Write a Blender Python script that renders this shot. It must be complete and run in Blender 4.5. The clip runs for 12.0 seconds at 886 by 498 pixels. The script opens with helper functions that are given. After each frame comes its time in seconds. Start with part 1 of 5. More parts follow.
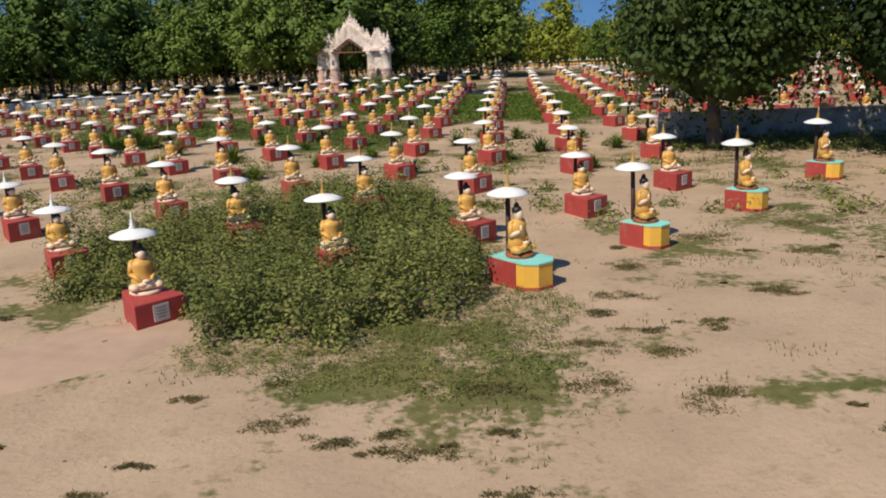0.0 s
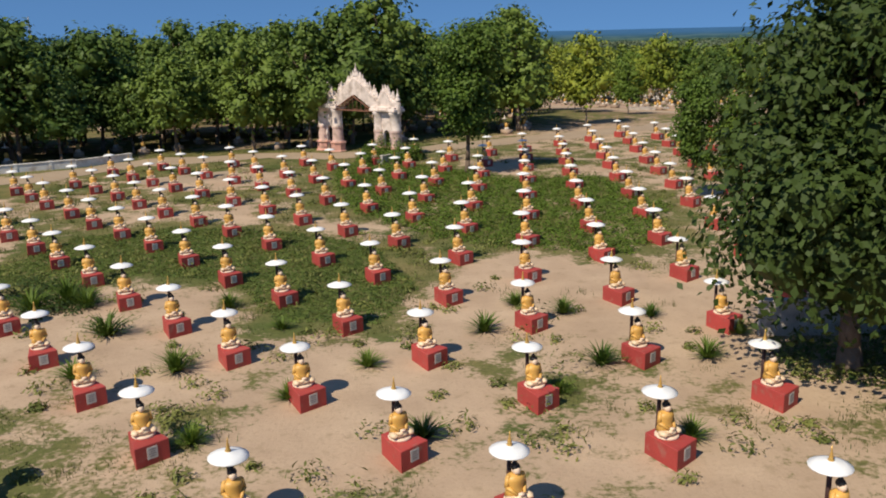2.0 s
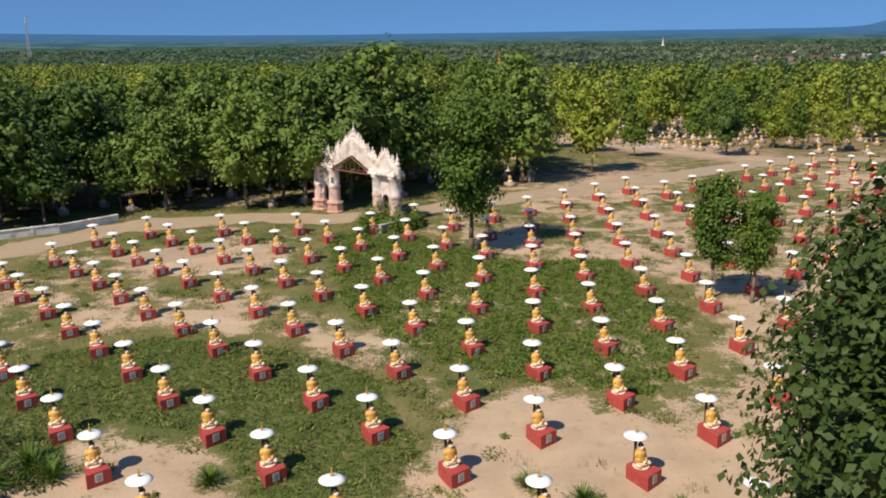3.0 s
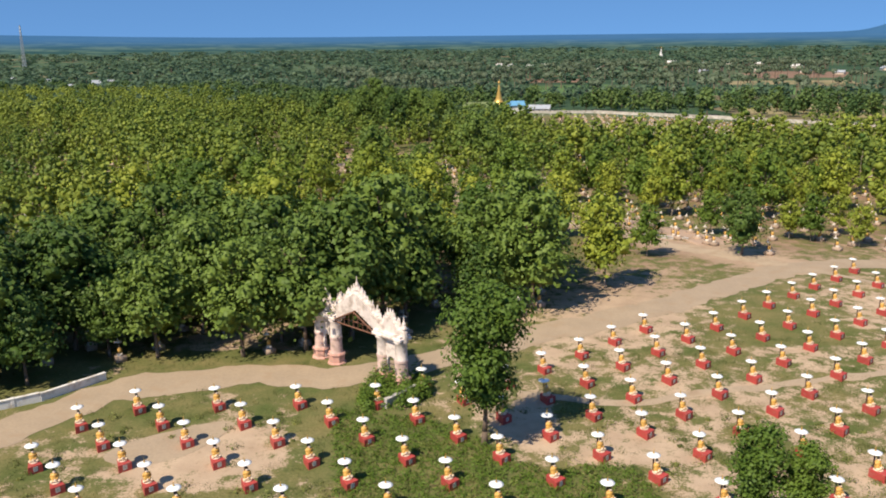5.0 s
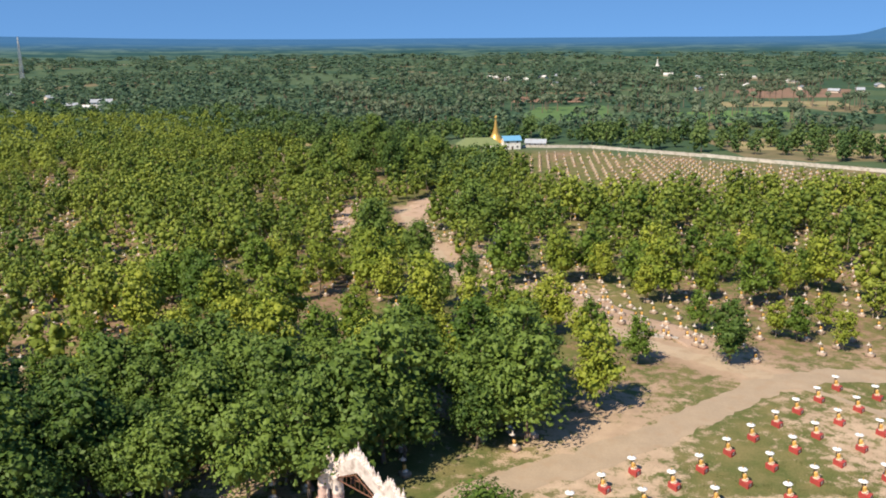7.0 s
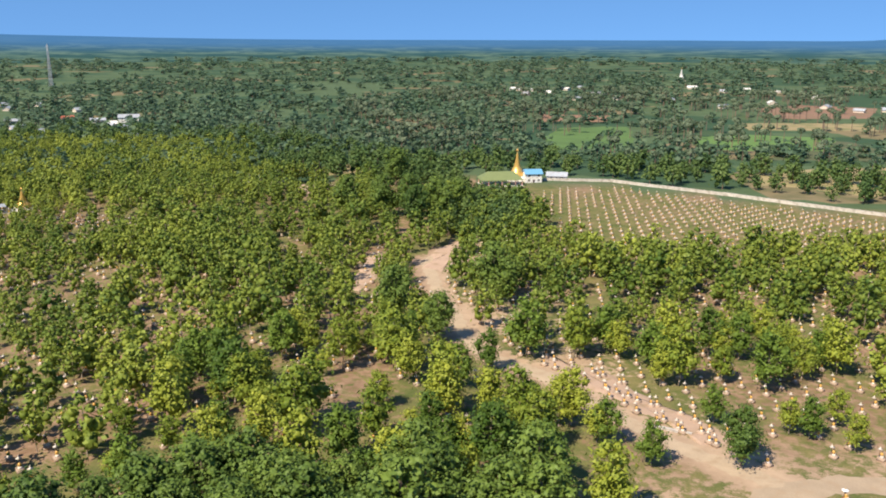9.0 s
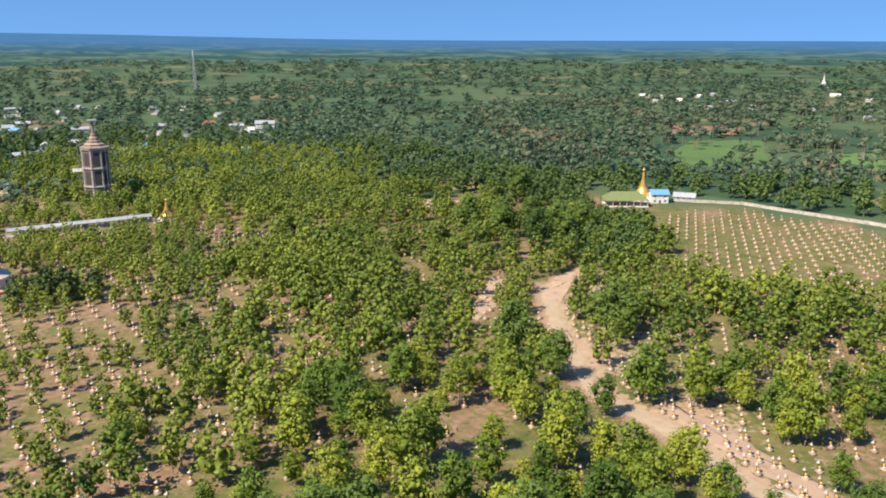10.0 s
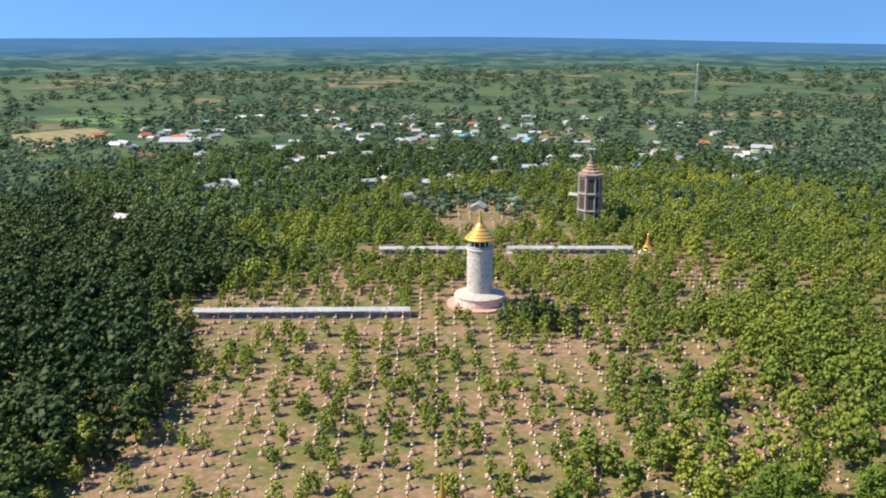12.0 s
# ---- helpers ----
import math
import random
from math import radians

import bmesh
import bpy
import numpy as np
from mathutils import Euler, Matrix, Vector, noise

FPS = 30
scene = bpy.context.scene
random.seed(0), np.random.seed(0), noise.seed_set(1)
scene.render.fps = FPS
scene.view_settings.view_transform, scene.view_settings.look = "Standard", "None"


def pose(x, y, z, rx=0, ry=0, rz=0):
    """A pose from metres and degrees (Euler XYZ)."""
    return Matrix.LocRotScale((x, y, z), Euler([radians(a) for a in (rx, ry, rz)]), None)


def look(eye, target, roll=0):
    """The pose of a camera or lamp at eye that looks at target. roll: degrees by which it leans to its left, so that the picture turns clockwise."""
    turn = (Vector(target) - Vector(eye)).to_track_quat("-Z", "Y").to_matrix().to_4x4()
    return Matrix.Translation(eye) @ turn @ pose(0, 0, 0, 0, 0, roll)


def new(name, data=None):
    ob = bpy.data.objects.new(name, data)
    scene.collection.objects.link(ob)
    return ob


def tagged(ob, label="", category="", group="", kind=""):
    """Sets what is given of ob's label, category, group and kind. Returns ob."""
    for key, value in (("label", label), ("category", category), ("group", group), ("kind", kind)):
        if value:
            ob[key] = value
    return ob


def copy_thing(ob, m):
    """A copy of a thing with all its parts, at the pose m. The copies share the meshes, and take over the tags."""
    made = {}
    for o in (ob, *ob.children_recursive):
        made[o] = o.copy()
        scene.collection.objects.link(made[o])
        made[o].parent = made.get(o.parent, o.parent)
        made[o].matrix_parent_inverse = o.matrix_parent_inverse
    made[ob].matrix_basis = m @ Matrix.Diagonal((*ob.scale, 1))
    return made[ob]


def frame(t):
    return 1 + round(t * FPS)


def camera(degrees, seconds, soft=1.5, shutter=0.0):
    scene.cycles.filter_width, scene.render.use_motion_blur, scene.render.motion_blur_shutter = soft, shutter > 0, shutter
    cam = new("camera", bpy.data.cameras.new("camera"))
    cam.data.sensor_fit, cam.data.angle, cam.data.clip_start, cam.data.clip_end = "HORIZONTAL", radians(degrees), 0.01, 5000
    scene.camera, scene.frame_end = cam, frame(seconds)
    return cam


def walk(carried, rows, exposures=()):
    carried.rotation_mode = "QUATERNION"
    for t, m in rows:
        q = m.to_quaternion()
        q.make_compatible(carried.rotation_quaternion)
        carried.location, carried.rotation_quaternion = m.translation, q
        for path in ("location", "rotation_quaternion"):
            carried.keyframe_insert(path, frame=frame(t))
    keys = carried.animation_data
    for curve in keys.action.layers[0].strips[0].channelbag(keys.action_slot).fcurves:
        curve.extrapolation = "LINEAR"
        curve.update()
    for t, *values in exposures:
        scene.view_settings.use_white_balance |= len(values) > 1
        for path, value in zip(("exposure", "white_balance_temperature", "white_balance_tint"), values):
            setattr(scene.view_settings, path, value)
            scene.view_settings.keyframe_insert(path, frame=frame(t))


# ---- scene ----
cam = camera(55.1, 12.0, soft=1.9)
PATH = [
    (0, (-0.737, 0.534, 7.187), (-0.742, 2.476, 6.709), -2.2),
    (0.5, (-1.134, 4.818, 7.764), (-1.144, 6.761, 7.289), -1.9),
    (1, (-1.173, 9.407, 8.56), (-1.193, 11.352, 8.093), -1.7),
    (1.5, (-1.112, 14.199, 11.702), (-1.133, 16.141, 11.224), -1.5),
    (2, (-1.099, 17.997, 14.624), (-1.125, 19.939, 14.148), -1.3),
    (2.5, (-1.492, 21.428, 18.135), (-1.512, 23.369, 17.654), -0.9),
    (3, (-1.467, 25.007, 22.106), (-1.487, 26.949, 21.626), -0.8),
    (4.8, (-2.664, 35.167, 37.305), (-2.675, 37.107, 36.82), -0.5),
    (5, (-2.867, 35.974, 39.31), (-2.878, 37.915, 38.829), -0.6),
    (5.5, (-2.946, 35.897, 44.7), (-2.956, 37.838, 44.22), -0.5),
    (6, (-2.727, 36.003, 50.108), (-2.736, 37.945, 49.627), -0.6),
    (6.5, (-2.723, 36.019, 55.73), (-2.728, 37.96, 55.247), -0.4),
    (7, (-2.836, 36.086, 60.951), (-2.839, 38.027, 60.466), -0.4),
    (8.8, (-2.863, 36.051, 79.704), (-2.858, 37.99, 79.213), 0.0),
    (9, (-2.879, 36.414, 81.981), (-2.93, 38.353, 81.491), 0.1),
    (9.5, (-2.848, 36.433, 87.504), (-3.056, 38.36, 87.012), 0.0),
    (10, (-2.736, 36.965, 92.956), (-3.07, 38.874, 92.463), 0.0),
    (10.5, (-2.833, 37.66, 98.041), (-3.424, 39.507, 97.549), -0.0),
    (11, (-2.718, 37.882, 103.143), (-3.545, 39.634, 102.65), -0.2),
    (11.5, (-2.406, 38.51, 108.832), (-3.486, 40.12, 108.339), -0.2),
    (12, (-2.546, 39.137, 113.72), (-3.853, 40.569, 113.229), -0.2),
]
walk(cam, [(t, look(eye, target, roll)) for t, eye, target, roll in PATH], [(0, -0.12), (0.5, -0.04), (1, 0.02), (2, -0.03), (2.5, 0.1), (3, 0.18), (5, 0.4), (7, 0.5), (9, 0.66), (10.5, 0.72), (12, 0.76)])

# ---- light ----
SUN_FROM = Vector((-0.64, -0.75, 1.15)).normalized()
world = bpy.data.worlds.new("sky")
world.use_nodes = True
scene.world = world
wn = world.node_tree.nodes
sky = wn.new("ShaderNodeTexSky")
sky.sky_type, sky.sun_disc = "NISHITA", False
sky.sun_elevation = math.asin(SUN_FROM.z)
sky.sun_rotation = math.atan2(SUN_FROM.x, SUN_FROM.y)
sky.air_density, sky.dust_density, sky.ozone_density = 1.0, 0.2, 3.0
wn["Background"].inputs["Strength"].default_value = 0.1
lift, coord = wn.new("ShaderNodeVectorMath"), wn.new("ShaderNodeTexCoord")
lift.operation = "ADD"
lift.inputs[1].default_value = (0, 0, 0.30)
world.node_tree.links.new(coord.outputs["Generated"], lift.inputs[0])
world.node_tree.links.new(lift.outputs[0], sky.inputs["Vector"])
tint = wn.new("ShaderNodeVectorMath")
tint.operation = "MULTIPLY"
tint.inputs[1].default_value = (0.75, 1.04, 1.24)
world.node_tree.links.new(sky.outputs[0], tint.inputs[0])
world.node_tree.links.new(tint.outputs[0], wn["Background"].inputs["Color"])
sun = new("sun", bpy.data.lights.new("sun", "SUN"))
sun.data.energy, sun.data.angle, sun.data.color = 4.9, radians(0.53), (1.0, 0.89, 0.72)
sun.matrix_world = look(SUN_FROM * 100, (0, 0, 0))


# ---- materials ----
def material(name, color, rough=0.85, vary=0.25, scale=2.0, fine=25.0, bump=0.3, metal=0.0, dirt=None, dirt_amount=0.0, island=False):
    """Paint, plaster, stone or metal with two scales of variation, relief and stains."""
    m = bpy.data.materials.new(name)
    m.use_nodes = True
    nt = m.node_tree
    n, l = nt.nodes, nt.links
    b = n["Principled BSDF"]
    geo = n.new("ShaderNodeNewGeometry")
    info = n.new("ShaderNodeObjectInfo")
    big, small = n.new("ShaderNodeTexNoise"), n.new("ShaderNodeTexNoise")
    big.inputs["Scale"].default_value, small.inputs["Scale"].default_value = scale, fine
    big.inputs["Detail"].default_value = small.inputs["Detail"].default_value = 4
    for t in (big, small):
        l.new(geo.outputs["Position"], t.inputs["Vector"])
    add = n.new("ShaderNodeMath")
    add.operation = "ADD"
    l.new(big.outputs["Fac"], add.inputs[0])
    l.new(small.outputs["Fac"], add.inputs[1])
    rnd = n.new("ShaderNodeMath")
    rnd.operation = "MULTIPLY_ADD"
    l.new(geo.outputs["Random Per Island"] if island else info.outputs["Random"], rnd.inputs[0])
    rnd.inputs[1].default_value = 0.5
    l.new(add.outputs[0], rnd.inputs[2])
    rng = n.new("ShaderNodeMapRange")
    rng.inputs["From Min"].default_value, rng.inputs["From Max"].default_value = 0.7, 1.8
    rng.inputs["To Min"].default_value, rng.inputs["To Max"].default_value = 1 - vary, 1 + vary
    l.new(rnd.outputs[0], rng.inputs["Value"])
    mul = n.new("ShaderNodeVectorMath")
    mul.operation = "SCALE"
    mul.inputs[0].default_value = color
    l.new(rng.outputs[0], mul.inputs["Scale"])
    out = mul.outputs[0]
    if dirt:
        ramp = n.new("ShaderNodeMapRange")
        ramp.inputs["From Min"].default_value, ramp.inputs["From Max"].default_value = 0.62 - dirt_amount * 0.3, 0.72
        st = n.new("ShaderNodeTexNoise")
        st.inputs["Scale"].default_value, st.inputs["Detail"].default_value = scale * 1.7, 6
        l.new(geo.outputs["Position"], st.inputs["Vector"])
        l.new(st.outputs["Fac"], ramp.inputs["Value"])
        mix = n.new("ShaderNodeMix")
        mix.data_type = "RGBA"
        l.new(ramp.outputs[0], mix.inputs["Factor"])
        l.new(out, mix.inputs["A"])
        mix.inputs["B"].default_value = (*dirt, 1)
        out = mix.outputs["Result"]
    l.new(out, b.inputs["Base Color"])
    b.inputs["Roughness"].default_value, b.inputs["Metallic"].default_value = rough, metal
    bp = n.new("ShaderNodeBump")
    bp.inputs["Strength"].default_value, bp.inputs["Distance"].default_value = bump, 0.03
    l.new(small.outputs["Fac"], bp.inputs["Height"])
    l.new(bp.outputs[0], b.inputs["Normal"])
    return m


def leaf_material(name, dark, light, attribute=False, glow=0.25):
    """Foliage: each leaf clump and each tree has its own tone; light comes partly through."""
    m = bpy.data.materials.new(name)
    m.use_nodes = True
    nt = m.node_tree
    n, l = nt.nodes, nt.links
    b = n["Principled BSDF"]
    geo = n.new("ShaderNodeNewGeometry")
    add = n.new("ShaderNodeMath")
    add.operation = "MULTIPLY_ADD"
    l.new(geo.outputs["Random Per Island"], add.inputs[0])
    add.inputs[1].default_value = 0.38
    if attribute:
        tone = n.new("ShaderNodeAttribute")
        tone.attribute_name = "tone"
        src = tone.outputs["Fac"]
    else:
        src = n.new("ShaderNodeObjectInfo").outputs["Random"]
    half = n.new("ShaderNodeMath")
    half.operation = "MULTIPLY"
    half.inputs[1].default_value = 0.64
    l.new(src, half.inputs[0])
    l.new(half.outputs[0], add.inputs[2])
    mix = n.new("ShaderNodeMix")
    mix.data_type = "RGBA"
    l.new(add.outputs[0], mix.inputs["Factor"])
    mix.inputs["A"].default_value, mix.inputs["B"].default_value = (*dark, 1), (*light, 1)
    l.new(mix.outputs["Result"], b.inputs["Base Color"])
    b.inputs["Roughness"].default_value = 0.6
    b.inputs["Specular IOR Level"].default_value = 0.25
    tr = n.new("ShaderNodeBsdfTranslucent")
    l.new(mix.outputs["Result"], tr.inputs["Color"])
    sh = n.new("ShaderNodeMixShader")
    sh.inputs[0].default_value = glow
    l.new(b.outputs[0], sh.inputs[1])
    l.new(tr.outputs[0], sh.inputs[2])
    l.new(sh.outputs[0], n["Material Output"].inputs["Surface"])
    return m


def ground_material():
    """Sand, dry and green grass by the mesh's cover values, farmland plots far out."""
    m = bpy.data.materials.new("ground")
    m.use_nodes = True
    nt = m.node_tree
    n, l = nt.nodes, nt.links
    b = n["Principled BSDF"]
    b.inputs["Roughness"].default_value = 0.95
    b.inputs["Specular IOR Level"].default_value = 0.1
    pos = n.new("ShaderNodeNewGeometry").outputs["Position"]

    def noise_of(scale, detail=5, rough=0.6):
        t = n.new("ShaderNodeTexNoise")
        t.inputs["Scale"].default_value, t.inputs["Detail"].default_value, t.inputs["Roughness"].default_value = scale, detail, rough
        l.new(pos, t.inputs["Vector"])
        return t.outputs["Fac"]

    def mixed(fac, a, c):
        mx = n.new("ShaderNodeMix")
        mx.data_type = "RGBA"
        for sock, v in ((mx.inputs["Factor"], fac), (mx.inputs["A"], a), (mx.inputs["B"], c)):
            if isinstance(v, tuple):
                sock.default_value = (*v, 1)
            elif isinstance(v, float):
                sock.default_value = v
            else:
                l.new(v, sock)
        return mx.outputs["Result"]

    def ramp(v, lo, hi, to_lo=0.0, to_hi=1.0):
        r = n.new("ShaderNodeMapRange")
        r.inputs["From Min"].default_value, r.inputs["From Max"].default_value = lo, hi
        r.inputs["To Min"].default_value, r.inputs["To Max"].default_value = to_lo, to_hi
        l.new(v, r.inputs["Value"])
        return r.outputs[0]

    def attr(name):
        a = n.new("ShaderNodeAttribute")
        a.attribute_name = name
        return a.outputs["Fac"]

    def math_of(op, a, c):
        k = n.new("ShaderNodeMath")
        k.operation = op
        for sock, v in ((k.inputs[0], a), (k.inputs[1], c)):
            if isinstance(v, float):
                sock.default_value = v
            else:
                l.new(v, sock)
        return k.outputs[0]

    sand = mixed(ramp(noise_of(0.25), 0.3, 0.7), (0.39, 0.28, 0.19), (0.52, 0.385, 0.265))
    sand = mixed(ramp(noise_of(6.0), 0.55, 0.8, 0.0, 0.5), sand, (0.22, 0.155, 0.09))
    sand = mixed(ramp(noise_of(1.1), 0.58, 0.72, 0.0, 0.45), sand, (0.23, 0.17, 0.09))
    grass = mixed(ramp(noise_of(0.16), 0.35, 0.65), (0.215, 0.18, 0.075), (0.10, 0.122, 0.036))
    grass = mixed(ramp(noise_of(3.5), 0.4, 0.75, 0.0, 0.6), grass, (0.05, 0.06, 0.02))
    sand = mixed(attr("soil"), sand, mixed(ramp(noise_of(0.3), 0.35, 0.65), (0.20, 0.125, 0.078), (0.31, 0.205, 0.135)))
    patchy = math_of("ADD", math_of("ADD", attr("grass"), ramp(noise_of(0.45), 0.3, 0.7, -0.35, 0.35)), ramp(noise_of(4.0), 0.3, 0.7, -0.2, 0.2))
    col = mixed(ramp(patchy, 0.4, 0.62), sand, grass)
    # farmland beyond the park: plots of green crops, dry stubble and red earth
    plots = n.new("ShaderNodeTexVoronoi")
    plots.inputs["Scale"].default_value, plots.distance = 0.011, "CHEBYCHEV"
    l.new(pos, plots.inputs["Vector"])
    sep = n.new("ShaderNodeSeparateColor")
    l.new(plots.outputs["Color"], sep.inputs[0])
    # crop greens kept bluish: part of the plain's haze lies in their colour
    farm = mixed(ramp(sep.outputs[0], 0.3, 0.5), (0.041, 0.080, 0.044), (0.082, 0.120, 0.060))
    farm = mixed(ramp(sep.outputs[1], 0.88, 0.91), farm, (0.20, 0.16, 0.09))
    farm = mixed(ramp(noise_of(0.05), 0.45, 0.7, 0.0, 0.7), farm, (0.055, 0.08, 0.034))
    col = mixed(attr("farm"), col, farm)
    l.new(col, b.inputs["Base Color"])
    bp = n.new("ShaderNodeBump")
    bp.inputs["Strength"].default_value, bp.inputs["Distance"].default_value = 0.6, 0.08
    l.new(noise_of(5.0, 8, 0.7), bp.inputs["Height"])
    l.new(bp.outputs[0], b.inputs["Normal"])
    return m


GOLD = material("gold_robe_paint", (0.64, 0.36, 0.085), 0.42, 0.2, 3, 30, 0.25)
SKIN = material("cream_skin_paint", (0.80, 0.62, 0.46), 0.5, 0.12, 3, 30, 0.1)
PALE_GOLD = material("pale_gold_lower_robe", (0.76, 0.58, 0.38), 0.45, 0.2, 3, 30, 0.25)
HAIR = material("black_hair_paint", (0.015, 0.013, 0.012), 0.45, 0.2, 5, 40, 0.3)
RED = material("red_pedestal_paint", (0.38, 0.050, 0.042), 0.65, 0.22, 1.5, 20, 0.3, dirt=(0.34, 0.11, 0.085), dirt_amount=0.2)
YELLOW = material("yellow_ochre_paint", (0.75, 0.42, 0.06), 0.6, 0.15, 2, 20, 0.2)
SEAT = material("brown_seat_paint", (0.30, 0.09, 0.035), 0.55, 0.2, 3, 30, 0.2)
TURQUOISE = material("turquoise_paint", (0.27, 0.68, 0.60), 0.6, 0.15, 2, 20, 0.2)
PLAQUE = material("grey_marble_plaque", (0.55, 0.52, 0.48), 0.5, 0.15, 4, 40, 0.2)
INK = material("faded_ink", (0.22, 0.2, 0.19), 0.7)
WHITE = material("white_parasol_paint", (0.82, 0.82, 0.80), 0.55, 0.08, 2, 25, 0.15)
OLD_WHITE = material("weathered_cream_paint", (0.64, 0.56, 0.47), 0.7, 0.2, 1.0, 12, 0.2, island=True)
POLE = material("dark_pole_paint", (0.05, 0.018, 0.014), 0.6, 0.3)
GILT = material("gilt_finial", (0.68, 0.41, 0.11), 0.38, 0.15, 4, 30, 0.2, metal=0.5)
PLASTER = material("weathered_cream_plaster", (0.75, 0.64, 0.57), 0.85, 0.25, 0.7, 8, 0.6, dirt=(0.32, 0.25, 0.2), dirt_amount=0.5)
PALE_STONE = material("pale_reddish_stone", (0.36, 0.26, 0.19), 0.85, 0.3, 0.6, 8, 0.3, island=True)
PINK = material("faded_pink_plaster", (0.62, 0.33, 0.26), 0.85, 0.22, 0.9, 9, 0.5, dirt=(0.40, 0.26, 0.2), dirt_amount=0.4)
FADED = material("faded_rose_plaster", (0.60, 0.42, 0.36), 0.85, 0.22, 0.9, 9, 0.5, dirt=(0.36, 0.26, 0.21), dirt_amount=0.5)
IRON = material("rusty_iron", (0.16, 0.07, 0.04), 0.75, 0.3)
PALE_WALL = material("weathered_limewash", (0.54, 0.48, 0.41), 0.9, 0.2, 0.3, 5, 0.4, dirt=(0.3, 0.26, 0.2), dirt_amount=0.5)
CONCRETE = material("pale_concrete", (0.46, 0.42, 0.38), 0.9, 0.2, 0.6, 10, 0.4, dirt=(0.26, 0.23, 0.2), dirt_amount=0.5)
WHITEWASH = material("whitewashed_wall", (0.72, 0.69, 0.64), 0.85, 0.15, 0.5, 8, 0.4, dirt=(0.42, 0.36, 0.3), dirt_amount=0.5)
TIN = material("pale_tin_roof", (0.42, 0.44, 0.46), 0.5, 0.2, 0.3, 6, 0.2, metal=0.2, dirt=(0.34, 0.28, 0.24), dirt_amount=0.3)
BLUE_TIN = material("blue_tin_roof", (0.14, 0.34, 0.52), 0.5, 0.15)
RED_TIN = material("red_tin_roof", (0.45, 0.12, 0.07), 0.6, 0.2)
OLIVE_TIN = material("olive_roof", (0.17, 0.20, 0.075), 0.6, 0.15, 0.4, 5, 0.3)
# dark colour standing in for shade inside windows, openings and the gallery
DARKNESS = material("interior_shade", (0.06, 0.05, 0.045), 0.9)
BARK = material("grey_brown_bark", (0.17, 0.12, 0.085), 0.9, 0.3, 2, 15, 0.8)
PALE_BARK = material("pale_bark", (0.33, 0.26, 0.2), 0.9, 0.3, 2, 15, 0.6)
STEEL = material("galvanised_steel", (0.5, 0.5, 0.5), 0.5, 0.1, metal=0.6)
GROUND = ground_material()
DIRT = material("pale_dirt_track", (0.38, 0.285, 0.19), 0.95, 0.2, 0.25, 3, 0.5, dirt=(0.34, 0.24, 0.15), dirt_amount=0.3)
LEAF_DARK = leaf_material("dark_glossy_leaves", (0.018, 0.040, 0.009), (0.065, 0.10, 0.020), glow=0.2)
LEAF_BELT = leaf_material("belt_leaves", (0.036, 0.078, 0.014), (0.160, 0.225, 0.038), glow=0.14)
LEAF_MID = leaf_material("green_leaves", (0.050, 0.100, 0.014), (0.165, 0.238, 0.032), glow=0.22)
LEAF_LIGHT = leaf_material("yellow_green_leaves", (0.080, 0.140, 0.014), (0.335, 0.36, 0.044), glow=0.16)
LEAF_WOODS = leaf_material("mixed_woodland_leaves", (0.060, 0.114, 0.017), (0.305, 0.342, 0.048), attribute=True, glow=0.18)
# far trees: distance haze is mixed into the leaf colour, paler and bluer
LEAF_FAR_HAZE = leaf_material("hazy_far_woodland_leaves", (0.052, 0.108, 0.064), (0.150, 0.212, 0.115), attribute=True, glow=0.35)
LEAF_SHRUB = leaf_material("shrub_leaves", (0.060, 0.090, 0.018), (0.29, 0.30, 0.085), attribute=True)
LEAF_DRY = leaf_material("dry_weeds", (0.085, 0.080, 0.026), (0.21, 0.175, 0.075), attribute=True, glow=0.1)
LEAF_LUSH = leaf_material("lush_grass_blades", (0.085, 0.138, 0.028), (0.185, 0.232, 0.058), attribute=True)
LEAF_GRASS = leaf_material("grass_blades", (0.05, 0.085, 0.018), (0.16, 0.16, 0.05), attribute=True)
LEAF_PALM = leaf_material("grey_green_palm_fronds", (0.062, 0.098, 0.052), (0.20, 0.24, 0.145), attribute=True)


# ---- small tools ----
def mesh_of(name, verts, faces, mats, index=None, tone=None, smooth=False):
    me = bpy.data.meshes.new(name)
    v, f = np.asarray(verts, np.float32), np.asarray(faces, np.int32)
    k = f.shape[1]
    me.vertices.add(len(v))
    me.vertices.foreach_set("co", v.ravel())
    me.loops.add(f.size)
    me.loops.foreach_set("vertex_index", f.ravel())
    me.polygons.add(len(f))
    me.polygons.foreach_set("loop_start", np.arange(0, f.size, k, dtype=np.int32))
    for m in mats if isinstance(mats, (list, tuple)) else [mats]:
        me.materials.append(m)
    if index is not None:
        me.polygons.foreach_set("material_index", np.asarray(index, np.int32))
    if smooth:
        me.polygons.foreach_set("use_smooth", np.ones(len(f), bool))
    if tone is not None:
        me.attributes.new("tone", "FLOAT", "POINT").data.foreach_set("value", np.asarray(tone, np.float32))
    me.update(calc_edges=True)
    me.validate()
    return me


def bm_mesh(name, bm, mats, smooth=False):
    me = bpy.data.meshes.new(name)
    bmesh.ops.recalc_face_normals(bm, faces=bm.faces)
    for f in bm.faces:
        f.smooth = smooth
    bm.to_mesh(me)
    bm.free()
    for m in mats if isinstance(mats, (list, tuple)) else [mats]:
        me.materials.append(m)
    return me


def part(name, data, parent, label="", at=None):
    ob = new(name, data)
    ob.parent = parent
    if at is not None:
        ob.matrix_basis = at
    if label:
        ob["label"] = label
    return ob


